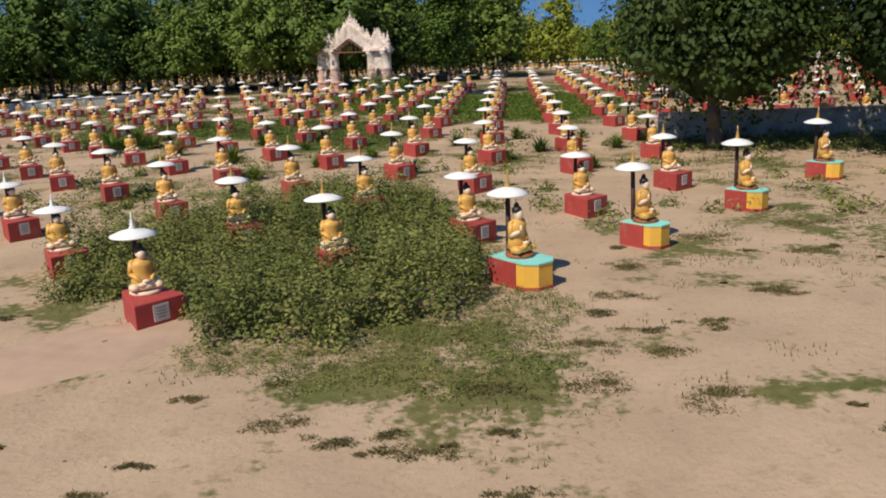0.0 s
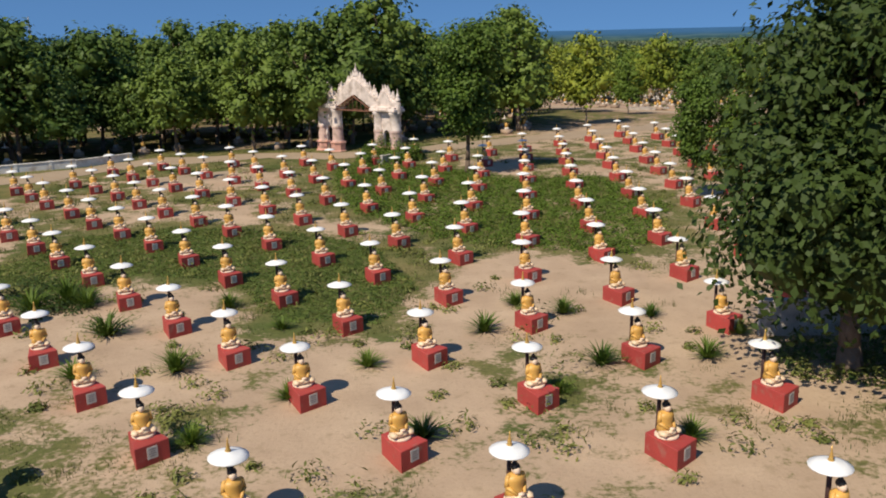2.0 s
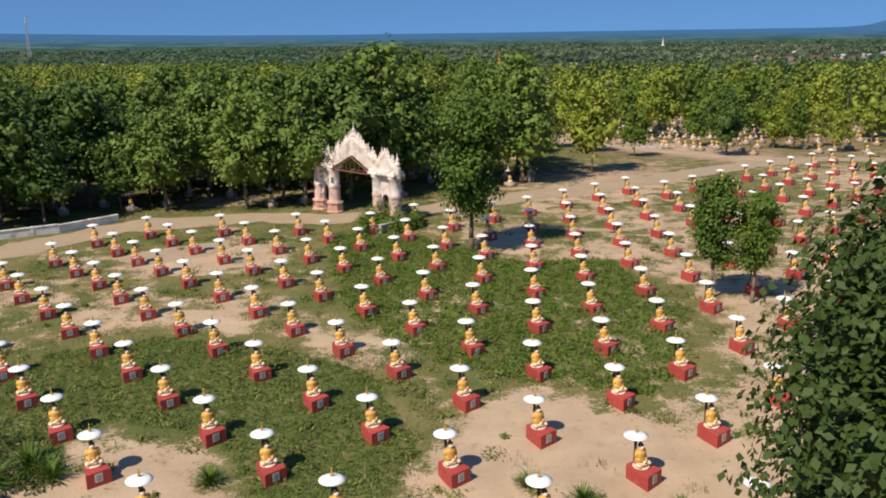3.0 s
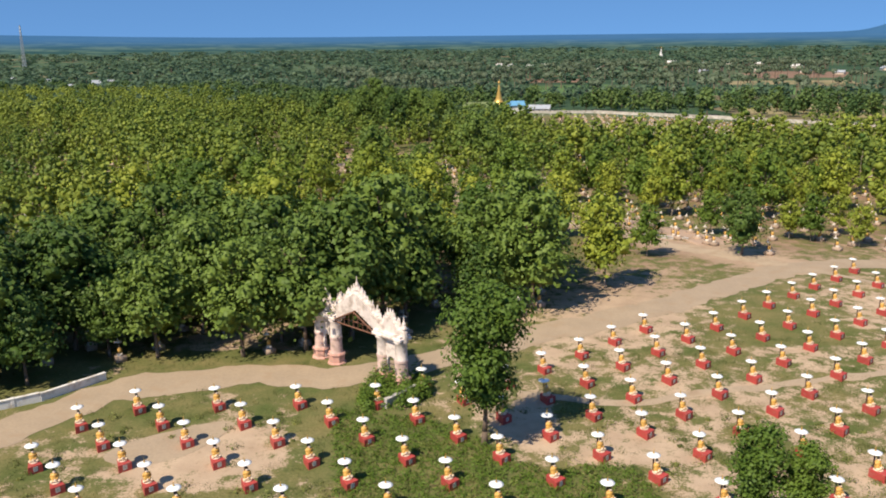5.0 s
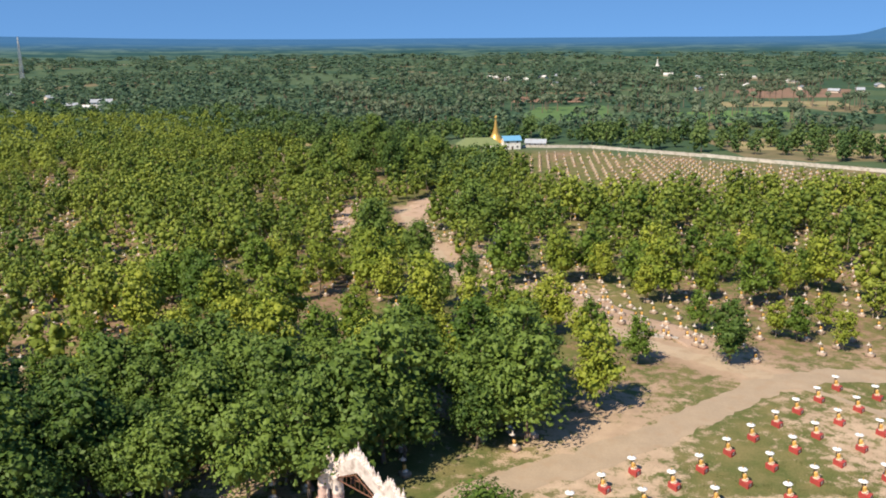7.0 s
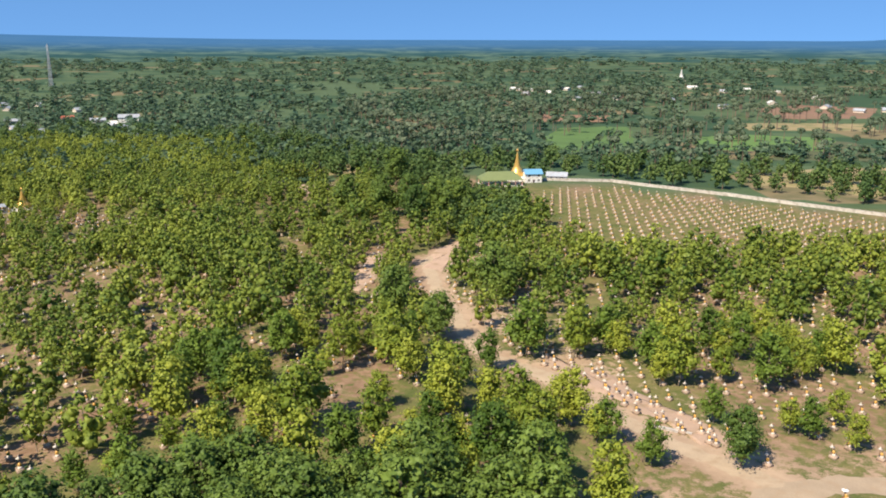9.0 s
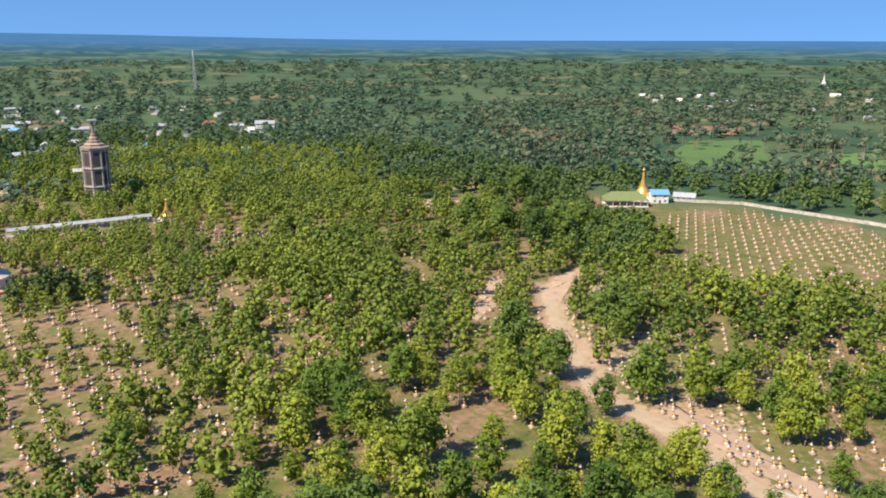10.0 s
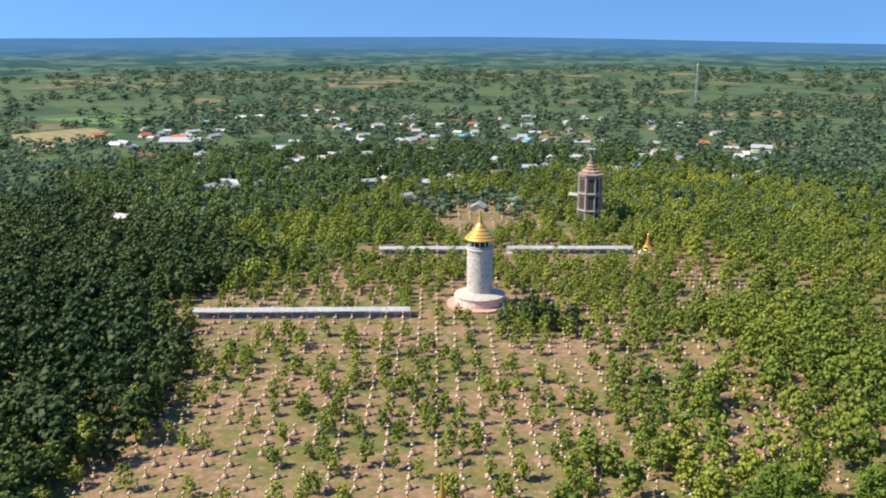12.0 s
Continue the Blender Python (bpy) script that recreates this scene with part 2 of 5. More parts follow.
def box(bm, size, centre, rot=0.0, bevel=0.0, taper=1.0):
    r = bmesh.ops.create_cube(bm, size=1.0)
    for v in r["verts"]:
        k = taper if v.co.z > 0 else 1.0
        v.co = Vector((v.co.x * size[0] * k, v.co.y * size[1] * k, v.co.z * size[2]))
    if bevel:
        edges = list({e for v in r["verts"] for e in v.link_edges})
        out = bmesh.ops.bevel(bm, geom=edges, offset=bevel, segments=1, affect="EDGES")
        verts = list({v for f in out["faces"] for v in f.verts} | {v for v in r["verts"] if v.is_valid})
    else:
        verts = r["verts"]
    bmesh.ops.transform(bm, matrix=pose(*centre, 0, 0, rot), verts=verts)
    return verts


def lathe(bm, profile, seg=16, centre=(0, 0, 0), mat=0, squash=1.0):
    """A turned body from (radius, height) pairs."""
    rings = []
    for r, z in profile:
        rings.append([bm.verts.new((centre[0] + max(r, 0.002) * math.cos(2 * math.pi * k / seg), centre[1] + squash * max(r, 0.002) * math.sin(2 * math.pi * k / seg), centre[2] + z)) for k in range(seg)])
    for a, c in zip(rings, rings[1:]):
        for k in range(seg):
            f = bm.faces.new((a[k], a[(k + 1) % seg], c[(k + 1) % seg], c[k]))
            f.material_index = mat
    for ring, flip in ((rings[0], True), (rings[-1], False)):
        f = bm.faces.new(ring[::-1] if flip else ring)
        f.material_index = mat
    return rings


def ball(bm, size, centre, mat=0, sub=2, rot=(0, 0, 0)):
    r = bmesh.ops.create_icosphere(bm, subdivisions=sub, radius=1.0)
    m = pose(*centre, *rot) @ Matrix.Diagonal((*size, 1))
    bmesh.ops.transform(bm, matrix=m, verts=r["verts"])
    for f in {f for v in r["verts"] for f in v.link_faces}:
        f.material_index = mat


def limb(bm, a, c, ra, rc, mat=0, seg=8):
    a, c = Vector(a), Vector(c)
    turn = (c - a).to_track_quat("Z", "Y").to_matrix().to_4x4()
    ringa = [bm.verts.new(a + turn @ Vector((ra * math.cos(2 * math.pi * k / seg), ra * math.sin(2 * math.pi * k / seg), 0))) for k in range(seg)]
    ringc = [bm.verts.new(c + turn @ Vector((rc * math.cos(2 * math.pi * k / seg), rc * math.sin(2 * math.pi * k / seg), 0))) for k in range(seg)]
    for k in range(seg):
        bm.faces.new((ringa[k], ringa[(k + 1) % seg], ringc[(k + 1) % seg], ringc[k])).material_index = mat
    bm.faces.new(ringa[::-1]).material_index = mat
    bm.faces.new(ringc).material_index = mat


def inside(poly, x, y):
    x, y = np.asarray(x, float), np.asarray(y, float)
    odd = np.zeros(x.shape, bool)
    for (xa, ya), (xb, yb) in zip(poly, poly[1:] + poly[:1]):
        cross = (ya > y) != (yb > y)
        odd ^= cross & (x < (xb - xa) * (y - ya) / (yb - ya + 1e-12) + xa)
    return odd


def off_line(line, x, y):
    """Distance from a broken line."""
    x, y = np.asarray(x, float), np.asarray(y, float)
    best = np.full(x.shape, 1e9)
    for (xa, ya), (xb, yb) in zip(line, line[1:]):
        t = np.clip(((x - xa) * (xb - xa) + (y - ya) * (yb - ya)) / ((xb - xa) ** 2 + (yb - ya) ** 2), 0, 1)
        best = np.minimum(best, np.hypot(x - xa - t * (xb - xa), y - ya - t * (yb - ya)))
    return best


def smooth01(v, lo, hi):
    t = np.clip((np.asarray(v, float) - lo) / (hi - lo), 0, 1)
    return t * t * (3 - 2 * t)


def waves(x, y, scale, seed=0):
    """Cheap smooth noise about -1..1."""
    x, y = np.asarray(x, float) / scale, np.asarray(y, float) / scale
    rs = np.random.RandomState(seed)
    out = np.zeros(np.broadcast(x, y).shape)
    for k in range(7):
        a, p, q = rs.uniform(0, 2 * np.pi), rs.uniform(0, 6.28), rs.uniform(0.6, 2.2)
        out = out + np.sin((x * np.cos(a) + y * np.sin(a)) * q * 2 + p) / 7 * 1.8
    return out


# ---- plan ----
ROAD = [(-120, 92), (-75, 103), (-52, 113), (-42, 128), (-29, 132), (-15, 131), (-5, 136), (5, 143.5), (13.5, 147.5), (28, 157), (44, 169), (58, 181), (72, 184), (110, 182)]
TRACK = [(58, 181), (40, 200), (26, 222), (19, 236), (7, 249), (0, 260), (-3, 275), (-10, 306), (-18, 355), (-4, 384), (8, 388)]
FIELD_WEST = [(-200, 98), (-255, 185), (-320, 225), (-345, 372), (-300, 445), (-215, 455), (-150, 425), (-110, 400), (-70, 330), (-62, 262), (-72, 200), (-110, 120)]
FIELD_NORTH = [(-338, 408), (-440, 468), (-388, 540), (-300, 462)]
FIELD_EAST = [(36, 379), (85, 356), (135, 368), (230, 400), (168, 456), (81, 527), (38, 510)]
DARK_WOOD = [(-184, 84), (-205, 120), (-258, 192), (-330, 215), (-350, 300), (-700, 330), (-700, 60), (-200, 30)]
MANGO_BELT = [(-140, 90), (-74, 107), (-60, 119), (-47, 132.5), (-34, 137), (-22, 138), (-12, 144), (0, 149), (13, 157), (15, 166), (-4, 171), (-40, 166), (-80, 150), (-140, 122)]


def ground_z(x, y):
    r = np.hypot(np.asarray(x, float), np.asarray(y, float) - 70)
    return -3.5 * smooth01(r, 90, 240) - 2.5 * smooth01(r, 300, 600) + 0.12 * waves(x, y, 9, 3) * smooth01(r, 0, 60)


LUSH = [(-33, 72), (-31, 84), (-24, 87), (-14, 84), (-7, 79), (-3.5, 68), (-5, 61), (-11, 62), (-15, 70), (-22, 72), (-27, 69)]
WEEDY = [(-16, 122), (-4, 119), (6, 108), (14, 110), (18, 92), (14, 80), (11, 75), (5, 77), (-1, 79), (-6, 86), (-10, 92), (-13, 104)]


def nearness(poly, x, y, soft):
    """1 inside the outline, fading to 0 outside it."""
    return np.where(inside(poly, x, y), 1.0, 1 - smooth01(off_line(poly + poly[:1], x, y), 0, soft))


def grass_cover(x, y):
    x, y = np.asarray(x, float), np.asarray(y, float)
    g = 0.30 + 0.14 * smooth01(y, 60, 110) + 0.34 * waves(x, y, 9, 5) + 0.16 * waves(x, y, 3.5, 6)
    g = g + 0.2 * smooth01(-x, 6, 16) * smooth01(y, 78, 90) + 0.3 * smooth01(y, 112, 122) * (x < 0)
    g = g + 0.6 * nearness(LUSH, x, y, 4.0) + 0.4 * nearness(WEEDY, x, y, 4.0)
    g = g - 0.45 * smooth01(-np.hypot((x - 6) / 11, (y - 66) / 8), -1.1, -0.5)
    g = g - 0.55 * smooth01(-np.hypot((x + 27) / 9, (y - 112) / 8), -1.2, -0.6)
    g = np.where((x > 8) & (y > 108), 0.52 + 0.3 * waves(x, y, 11, 5) + 0.14 * waves(x, y, 3.5, 6), g)
    g = np.where(y > 140, 0.56 + 0.25 * waves(x, y, 18, 7), g)
    g = np.where(inside(FIELD_WEST, x, y), 0.53 + 0.3 * waves(x, y, 14, 8), g)
    g = np.where(inside(FIELD_EAST, x, y), 0.72 + 0.2 * waves(x, y, 14, 8), g)
    g = np.where(off_line(TRACK, x, y) < 5, 0.0, g)
    front = 0.16 + 0.16 * waves(x, y, 6, 6) + 0.26 * waves(x, y, 1.7, 16) + 0.42 * smooth01(-np.hypot((x + 0.5) / 4.5, (y - 17.5) / 2.6), -1.2, -0.4)
    front = front + 0.5 * smooth01(-np.hypot((x - 7.5) / 2.4, (y - 16.5) / 1.5), -1.3, -0.5) + 0.3 * smooth01(-np.hypot((x + 4) / 9, (y - 22) / 5), -1.1, -0.5)
    g = np.where(y < 24, front, g)
    return np.clip(g, 0, 1)


def axis_steps(lo, hi, step, end_lo, end_hi, grow=1.13):
    mid = list(np.arange(lo, hi + 0.01, step))
    left, s, v = [], step, lo
    while v > end_lo:
        s *= grow
        v -= s
        left.append(max(v, end_lo))
    right, s, v = [], step, hi
    while v < end_hi:
        s *= grow
        v += s
        right.append(min(v, end_hi))
    return np.array(left[::-1] + mid + right)


# ---- village plan ----
rs = np.random.RandomState(77)
CREAM = material("cream_wall_paint", (0.62, 0.52, 0.42), 0.85, 0.2, 0.4, 6, 0.2)
homes = [(-874, 553, 40, (46, 16), TIN, CREAM, "large hall with a long white tin roof"), (-905, 570, 40, (16, 12), RED_TIN, CREAM, "small house with a red roof"),
         (-591, 429, 20, (26, 10), TIN, CREAM, "farm building with a pale tin roof"), (-580, 415, 100, (16, 9), TIN, CREAM, "farm building with a pale tin roof"),
         (-529, 302, 10, (15, 10), TIN, PINK, "pinkish house with a grey tin roof"), (-330, 672, 30, (9, 7), BLUE_TIN, CREAM, "small house with a bright blue roof"),
         (-394, 728, 60, (13, 9), BLUE_TIN, WHITEWASH, "white house with a light blue roof"), (-348, 905, 15, (20, 10), TIN, WHITEWASH, "two-storey white and pink house")]
for _ in range(180):
    x, y = rs.uniform(-1150, -280), rs.uniform(360, 1150)
    if inside([(-300, 500), (-340, 640), (-250, 760), (-260, 900), (-560, 1150), (-1150, 900), (-1050, 520), (-560, 380), (-420, 420)], x, y):
        roof = (TIN, TIN, TIN, WHITEWASH, BLUE_TIN, RED_TIN)[rs.choice(6, p=(0.3, 0.25, 0.2, 0.15, 0.05, 0.05))]
        homes.append((x, y, rs.uniform(0, 180), (rs.uniform(8, 17), rs.uniform(6, 10)), roof, CREAM, "village house with a pale tin roof among trees" if roof in (TIN, WHITEWASH) else "village house with a coloured tin roof among trees"))
for _ in range(26):
    x, y = rs.uniform(60, 700), rs.uniform(1000, 1500)
    homes.append((x, y, rs.uniform(0, 180), (rs.uniform(9, 20), rs.uniform(7, 10)), (TIN, WHITEWASH)[rs.randint(2)], CREAM, "far farmhouse with a pale roof"))
HOME_XY = np.array([h[:2] for h in homes])


def clear_of_homes(x, y):
    """No tree stands on a house or close before it."""
    d = HOME_XY - (x, y)
    ahead = (d * (HOME_XY - (-3, 38))).sum(1) / np.linalg.norm(HOME_XY - (-3, 38), axis=1)
    side = np.abs(d[:, 0] * (HOME_XY - (-3, 38))[:, 1] - d[:, 1] * (HOME_XY - (-3, 38))[:, 0]) / np.linalg.norm(HOME_XY - (-3, 38), axis=1)
    return not bool(((ahead > -8) & (ahead < 34) & (side < 8)).any())


# ---- ground ----
gx, gy = axis_steps(-90, 90, 1.5, -4850, 4850, 1.09), axis_steps(0, 230, 1.5, -2500, 4850, 1.09)
X, Y = np.meshgrid(gx, gy)
V = np.stack([X.ravel(), Y.ravel(), ground_z(X, Y).ravel()], 1)
nx, ny = len(gx), len(gy)
a = (np.arange(ny - 1)[:, None] * nx + np.arange(nx - 1)[None]).ravel()
me = mesh_of("ground", V, np.stack([a, a + 1, a + 1 + nx, a + nx], 1), GROUND, smooth=True)
me.attributes.new("grass", "FLOAT", "POINT").data.foreach_set("value", grass_cover(X, Y).ravel().astype(np.float32))
soil = smooth01(Y - 0.35 * X, 135, 190) * (1 - 0.7 * nearness(TRACK, X, Y, 9.0))
me.attributes.new("soil", "FLOAT", "POINT").data.foreach_set("value", soil.ravel().astype(np.float32))
park = inside([(-360, 60), (-352, 380), (-450, 465), (-390, 548), (-300, 480), (-60, 560), (60, 545), (260, 420), (260, -400), (-360, -400)], X, Y)
me.attributes.new("farm", "FLOAT", "POINT").data.foreach_set("value", np.where(park, 0.0, 1.0).ravel().astype(np.float32))
tagged(new("ground", me), "sandy earth with patches of dry and green grass", "ground", kind="structure")


def ribbon(name, line, half, mat, lift, label, ragged=0.8, seed=1):
    pts, d = [], 0.0
    for (xa, ya), (xb, yb) in zip(line, line[1:]):
        k = max(2, int(math.hypot(xb - xa, yb - ya) / 1.2))
        pts += [(xa + (xb - xa) * i / k, ya + (yb - ya) * i / k) for i in range(k)]
    p = np.array(pts + [line[-1]])
    for _ in range(12):
        p[1:-1] = (p[:-2] + 2 * p[1:-1] + p[2:]) / 4
    t = np.gradient(p, axis=0)
    t /= np.linalg.norm(t, axis=1)[:, None]
    nrm = np.stack([-t[:, 1], t[:, 0]], 1)
    s = np.arange(len(p)) * 1.2
    rows = []
    for q in np.linspace(-1, 1, 7):
        w = half * q + (abs(q) > 0.9) * np.sign(q) * ragged * (waves(s, s * 0 + q * 9, 3, seed) + 0.6 * waves(s, s * 0 - q * 5, 0.9, seed + 1))
        c = p + nrm * w[:, None]
        rows.append(np.column_stack([c, ground_z(c[:, 0], c[:, 1]) + lift + 0.03 * (1 - q * q)]))
    V = np.concatenate(rows)
    m = len(p)
    a = (np.arange(6)[:, None] * m + np.arange(m - 1)[None]).ravel()
    tagged(new(name, mesh_of(name, V, np.stack([a, a + m, a + m + 1, a + 1], 1), mat, smooth=True)), label, "road", kind="structure")


ribbon("dirt_road", ROAD, 3.2, DIRT, 0.03, "pale sandy dirt road along the field")
ribbon("dirt_track", TRACK, 2.5, DIRT, 0.02, "pale dirt track winding into the woodland", seed=5)
ribbon("foot_path", [(5, 126), (16, 122.5), (32, 127), (50, 131), (70, 134)], 0.8, DIRT, 0.02, "narrow trodden footpath between the statues", 0.35, 9)
ribbon("side_path", [(58, 181), (66, 172), (72, 162), (82, 152)], 0.9, DIRT, 0.045, "narrow trodden side path off the road", 0.4, 11)

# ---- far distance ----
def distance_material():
    """Blue-green plain far off: paler plots and dark tree lines, with painted haze bluer towards the hills."""
    m = bpy.data.materials.new("haze_blue_distance")
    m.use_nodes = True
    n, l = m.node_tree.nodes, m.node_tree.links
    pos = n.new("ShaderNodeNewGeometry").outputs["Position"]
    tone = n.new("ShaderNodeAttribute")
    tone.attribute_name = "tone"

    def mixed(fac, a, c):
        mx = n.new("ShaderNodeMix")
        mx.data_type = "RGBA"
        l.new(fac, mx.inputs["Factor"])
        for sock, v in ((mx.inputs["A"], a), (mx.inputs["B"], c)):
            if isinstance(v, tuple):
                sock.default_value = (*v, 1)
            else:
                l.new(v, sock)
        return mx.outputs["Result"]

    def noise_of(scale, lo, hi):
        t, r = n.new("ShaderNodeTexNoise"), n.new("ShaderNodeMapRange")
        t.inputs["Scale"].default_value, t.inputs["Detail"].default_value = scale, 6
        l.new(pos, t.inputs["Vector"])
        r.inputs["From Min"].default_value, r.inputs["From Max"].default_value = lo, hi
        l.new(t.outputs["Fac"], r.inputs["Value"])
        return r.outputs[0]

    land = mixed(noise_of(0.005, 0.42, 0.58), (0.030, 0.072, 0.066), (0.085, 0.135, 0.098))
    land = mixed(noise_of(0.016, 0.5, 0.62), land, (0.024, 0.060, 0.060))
    # haze blue mixed over the land's own colours, by the tone value
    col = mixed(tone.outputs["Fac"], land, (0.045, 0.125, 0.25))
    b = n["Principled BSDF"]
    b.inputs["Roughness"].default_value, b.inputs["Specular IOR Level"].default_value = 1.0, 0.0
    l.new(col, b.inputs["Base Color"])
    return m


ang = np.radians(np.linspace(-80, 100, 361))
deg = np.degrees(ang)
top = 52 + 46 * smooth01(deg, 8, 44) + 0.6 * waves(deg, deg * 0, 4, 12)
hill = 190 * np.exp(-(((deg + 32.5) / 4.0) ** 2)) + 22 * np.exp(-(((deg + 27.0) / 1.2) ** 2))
# blue: each ring's share of painted haze, growing with distance
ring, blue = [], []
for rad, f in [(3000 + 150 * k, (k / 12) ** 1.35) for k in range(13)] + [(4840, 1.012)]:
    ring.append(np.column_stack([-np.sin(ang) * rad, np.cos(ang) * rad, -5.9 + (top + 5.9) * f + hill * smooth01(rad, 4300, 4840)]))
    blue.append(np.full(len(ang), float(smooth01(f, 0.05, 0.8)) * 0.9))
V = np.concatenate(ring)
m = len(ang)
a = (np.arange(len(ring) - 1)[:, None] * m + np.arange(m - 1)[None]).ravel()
tagged(new("backdrop", mesh_of("backdrop", V, np.stack([a, a + 1, a + 1 + m, a + m], 1), distance_material(), None, np.concatenate(blue), True)), "distant plain and low hill on the horizon, painted with blue haze", "backdrop", kind="structure")


def plot(name, outline, mat, label, lift=0.25, rim=0.6):
    """A field with its own crop or bare soil, lying on the plain."""
    p = np.array(outline, float)
    pts = [p[k] + (p[(k + 1) % len(p)] - p[k]) * f for k in range(len(p)) for f in np.linspace(0, 1, 7)[:-1]]
    pts = np.array(pts)
    pts += np.column_stack([waves(pts[:, 0], pts[:, 1], 9, 61), waves(pts[:, 0], pts[:, 1], 9, 62)]) * min(2.5, 0.06 * np.ptp(pts))
    c = pts.mean(0)
    rows = [c + (pts - c) * f for f in (0.02, 0.25, 0.5, 0.75, 1.0)]
    xy = np.concatenate(rows)
    m, k = len(pts), np.arange(len(pts))
    f = np.concatenate([np.stack([r * m + k, r * m + (k + 1) % m, (r + 1) * m + (k + 1) % m, (r + 1) * m + k], 1) for r in range(4)])
    v = np.column_stack([xy, ground_z(xy[:, 0], xy[:, 1]) + lift])
    v[4 * m:, 2] -= rim
    tagged(new(name, mesh_of(name, v, f, mat, smooth=True)), label, "field", kind="structure")


CROP = material("green_crop", (0.085, 0.155, 0.035), 0.95, 0.3, 0.05, 0.9, 0.4)
STUBBLE = material("dry_stubble", (0.27, 0.21, 0.10), 0.95, 0.25, 0.05, 0.8, 0.4, dirt=(0.14, 0.15, 0.05), dirt_amount=0.5)
RED_SOIL = material("ploughed_red_soil", (0.22, 0.125, 0.075), 0.95, 0.25, 0.05, 0.8, 0.4, dirt=(0.16, 0.13, 0.06), dirt_amount=0.3)
SAND = material("trampled_pale_sand", (0.40, 0.275, 0.195), 0.95, 0.2, 0.15, 2, 0.4, dirt=(0.27, 0.19, 0.10), dirt_amount=0.3)
for outline, mat, label in (
        ([(52, 690), (60, 790), (86, 885), (168, 905), (150, 765), (105, 672)], CROP, "bright green crop field"),
        ([(172, 700), (180, 800), (250, 830), (330, 800), (290, 700)], CROP, "green crop field"),
        ([(60, 925), (80, 1025), (165, 1010), (150, 925)], RED_SOIL, "ploughed red-brown field"),
        ([(330, 960), (345, 1120), (430, 1180), (520, 1120), (440, 960)], RED_SOIL, "ploughed red-brown field"),
        ([(165, 545), (178, 590), (225, 620), (330, 640), (330, 520), (215, 500)], STUBBLE, "dry stubble field beyond the boundary wall"),
        ([(255, 850), (262, 930), (420, 930), (400, 850)], STUBBLE, "dry stubble field between palms"),
        ([(-96, 562), (-62, 585), (-60, 622), (-95, 632), (-112, 600)], STUBBLE, "dry pale plot beside the woodland"),
        ([(-1125, 455), (-1130, 575), (-1010, 560), (-960, 470), (-1000, 420)], STUBBLE, "dry pale field beside the village"),
        ([(-1300, 560), (-1280, 700), (-1130, 680), (-1140, 590)], CROP, "green field beside the village"),
        ([(-930, 405), (-960, 425), (-1000, 450), (-985, 470), (-930, 450)], SAND, "bare reddish yard beside the village")):
    plot("field_plot", outline, mat, label)
plot("sand_heap", [(-15, 20), (-12.6, 22.3), (-9.6, 21.6), (-7.8, 19.9), (-7.6, 18.2), (-9.6, 16.9), (-13.5, 17.2)], SAND, "low trodden heap of pinkish sand", 0.14, 0.2)
for outline in ([(-21, 340), (-14, 334), (-10, 352), (-2, 378), (12, 398), (4, 408), (-8, 392), (-17, 366)],
                [(-44, 312), (-37, 310), (-32, 345), (-34, 374), (-41, 372), (-42, 340)],
                [(-112, 516), (-92, 500), (-56, 518), (-60, 536), (-104, 540)],
                [(18, 258), (29, 248), (44, 222), (58, 200), (50, 196), (35, 216), (19, 244)]):
    plot("sandy_clearing", outline, SAND, "trampled pale reddish sand between trees")


# ---- foliage ----
def leaves(centres, size, rs, outward=None, flat=0.35, slim=0.66):
    """Kite-shaped leaf sprays at the given places."""
    n = len(centres)
    nrm = rs.normal(size=(n, 3))
    if outward is not None:
        nrm = nrm * 0.45 + outward
    nrm[:, 2] += flat
    nrm /= np.linalg.norm(nrm, axis=1)[:, None]
    t = np.cross(nrm, rs.normal(size=(n, 3)))
    t /= np.linalg.norm(t, axis=1)[:, None]
    b = np.cross(nrm, t)
    s = (size * rs.uniform(0.6, 1.35, n))[:, None]
    droop = nrm * s * 0.18
    v = np.stack([centres - t * s, centres + b * s * slim + droop, centres + t * s, centres - b * s * slim + droop], 1).reshape(-1, 3)
    return v, np.arange(4 * n).reshape(-1, 4)


def crown_points(n, rs, height, base, radius, lobes, hollow=0.55, top=0.0):
    """Places and outward ways on the shells of some overlapping uneven lobes."""
    c, r = [], []
    for k in range(lobes):
        f = (k + 0.5) / lobes
        z = base + (height - base) * (0.12 + 0.78 * f)
        spread = radius * math.sin(math.pi * (0.22 + 0.68 * f - 0.12 * top)) * 0.72
        ang = k * 2.4 + rs.uniform(-0.5, 0.5)
        c.append((spread * rs.uniform(0.35, 1) * math.cos(ang), spread * rs.uniform(0.35, 1) * math.sin(ang), z))
        r.append(radius * rs.uniform(0.34, 0.58) * (1.15 - 0.5 * f + top * (f - 0.4)))
    c, r = np.array(c), np.array(r)
    pick = rs.choice(lobes, n, p=r**2 / (r**2).sum())
    d = rs.normal(size=(n, 3))
    d /= np.linalg.norm(d, axis=1)[:, None]
    low = d[:, 2] < -0.3
    d[low, 2] *= np.where(rs.rand(low.sum()) < 0.7, -1, 1)
    rad = r[pick] * (hollow + (1.28 - hollow) * rs.rand(n) ** 1.3)
    return c[pick] + d * rad[:, None] * np.array((1, 1, 0.85)), d, c, r


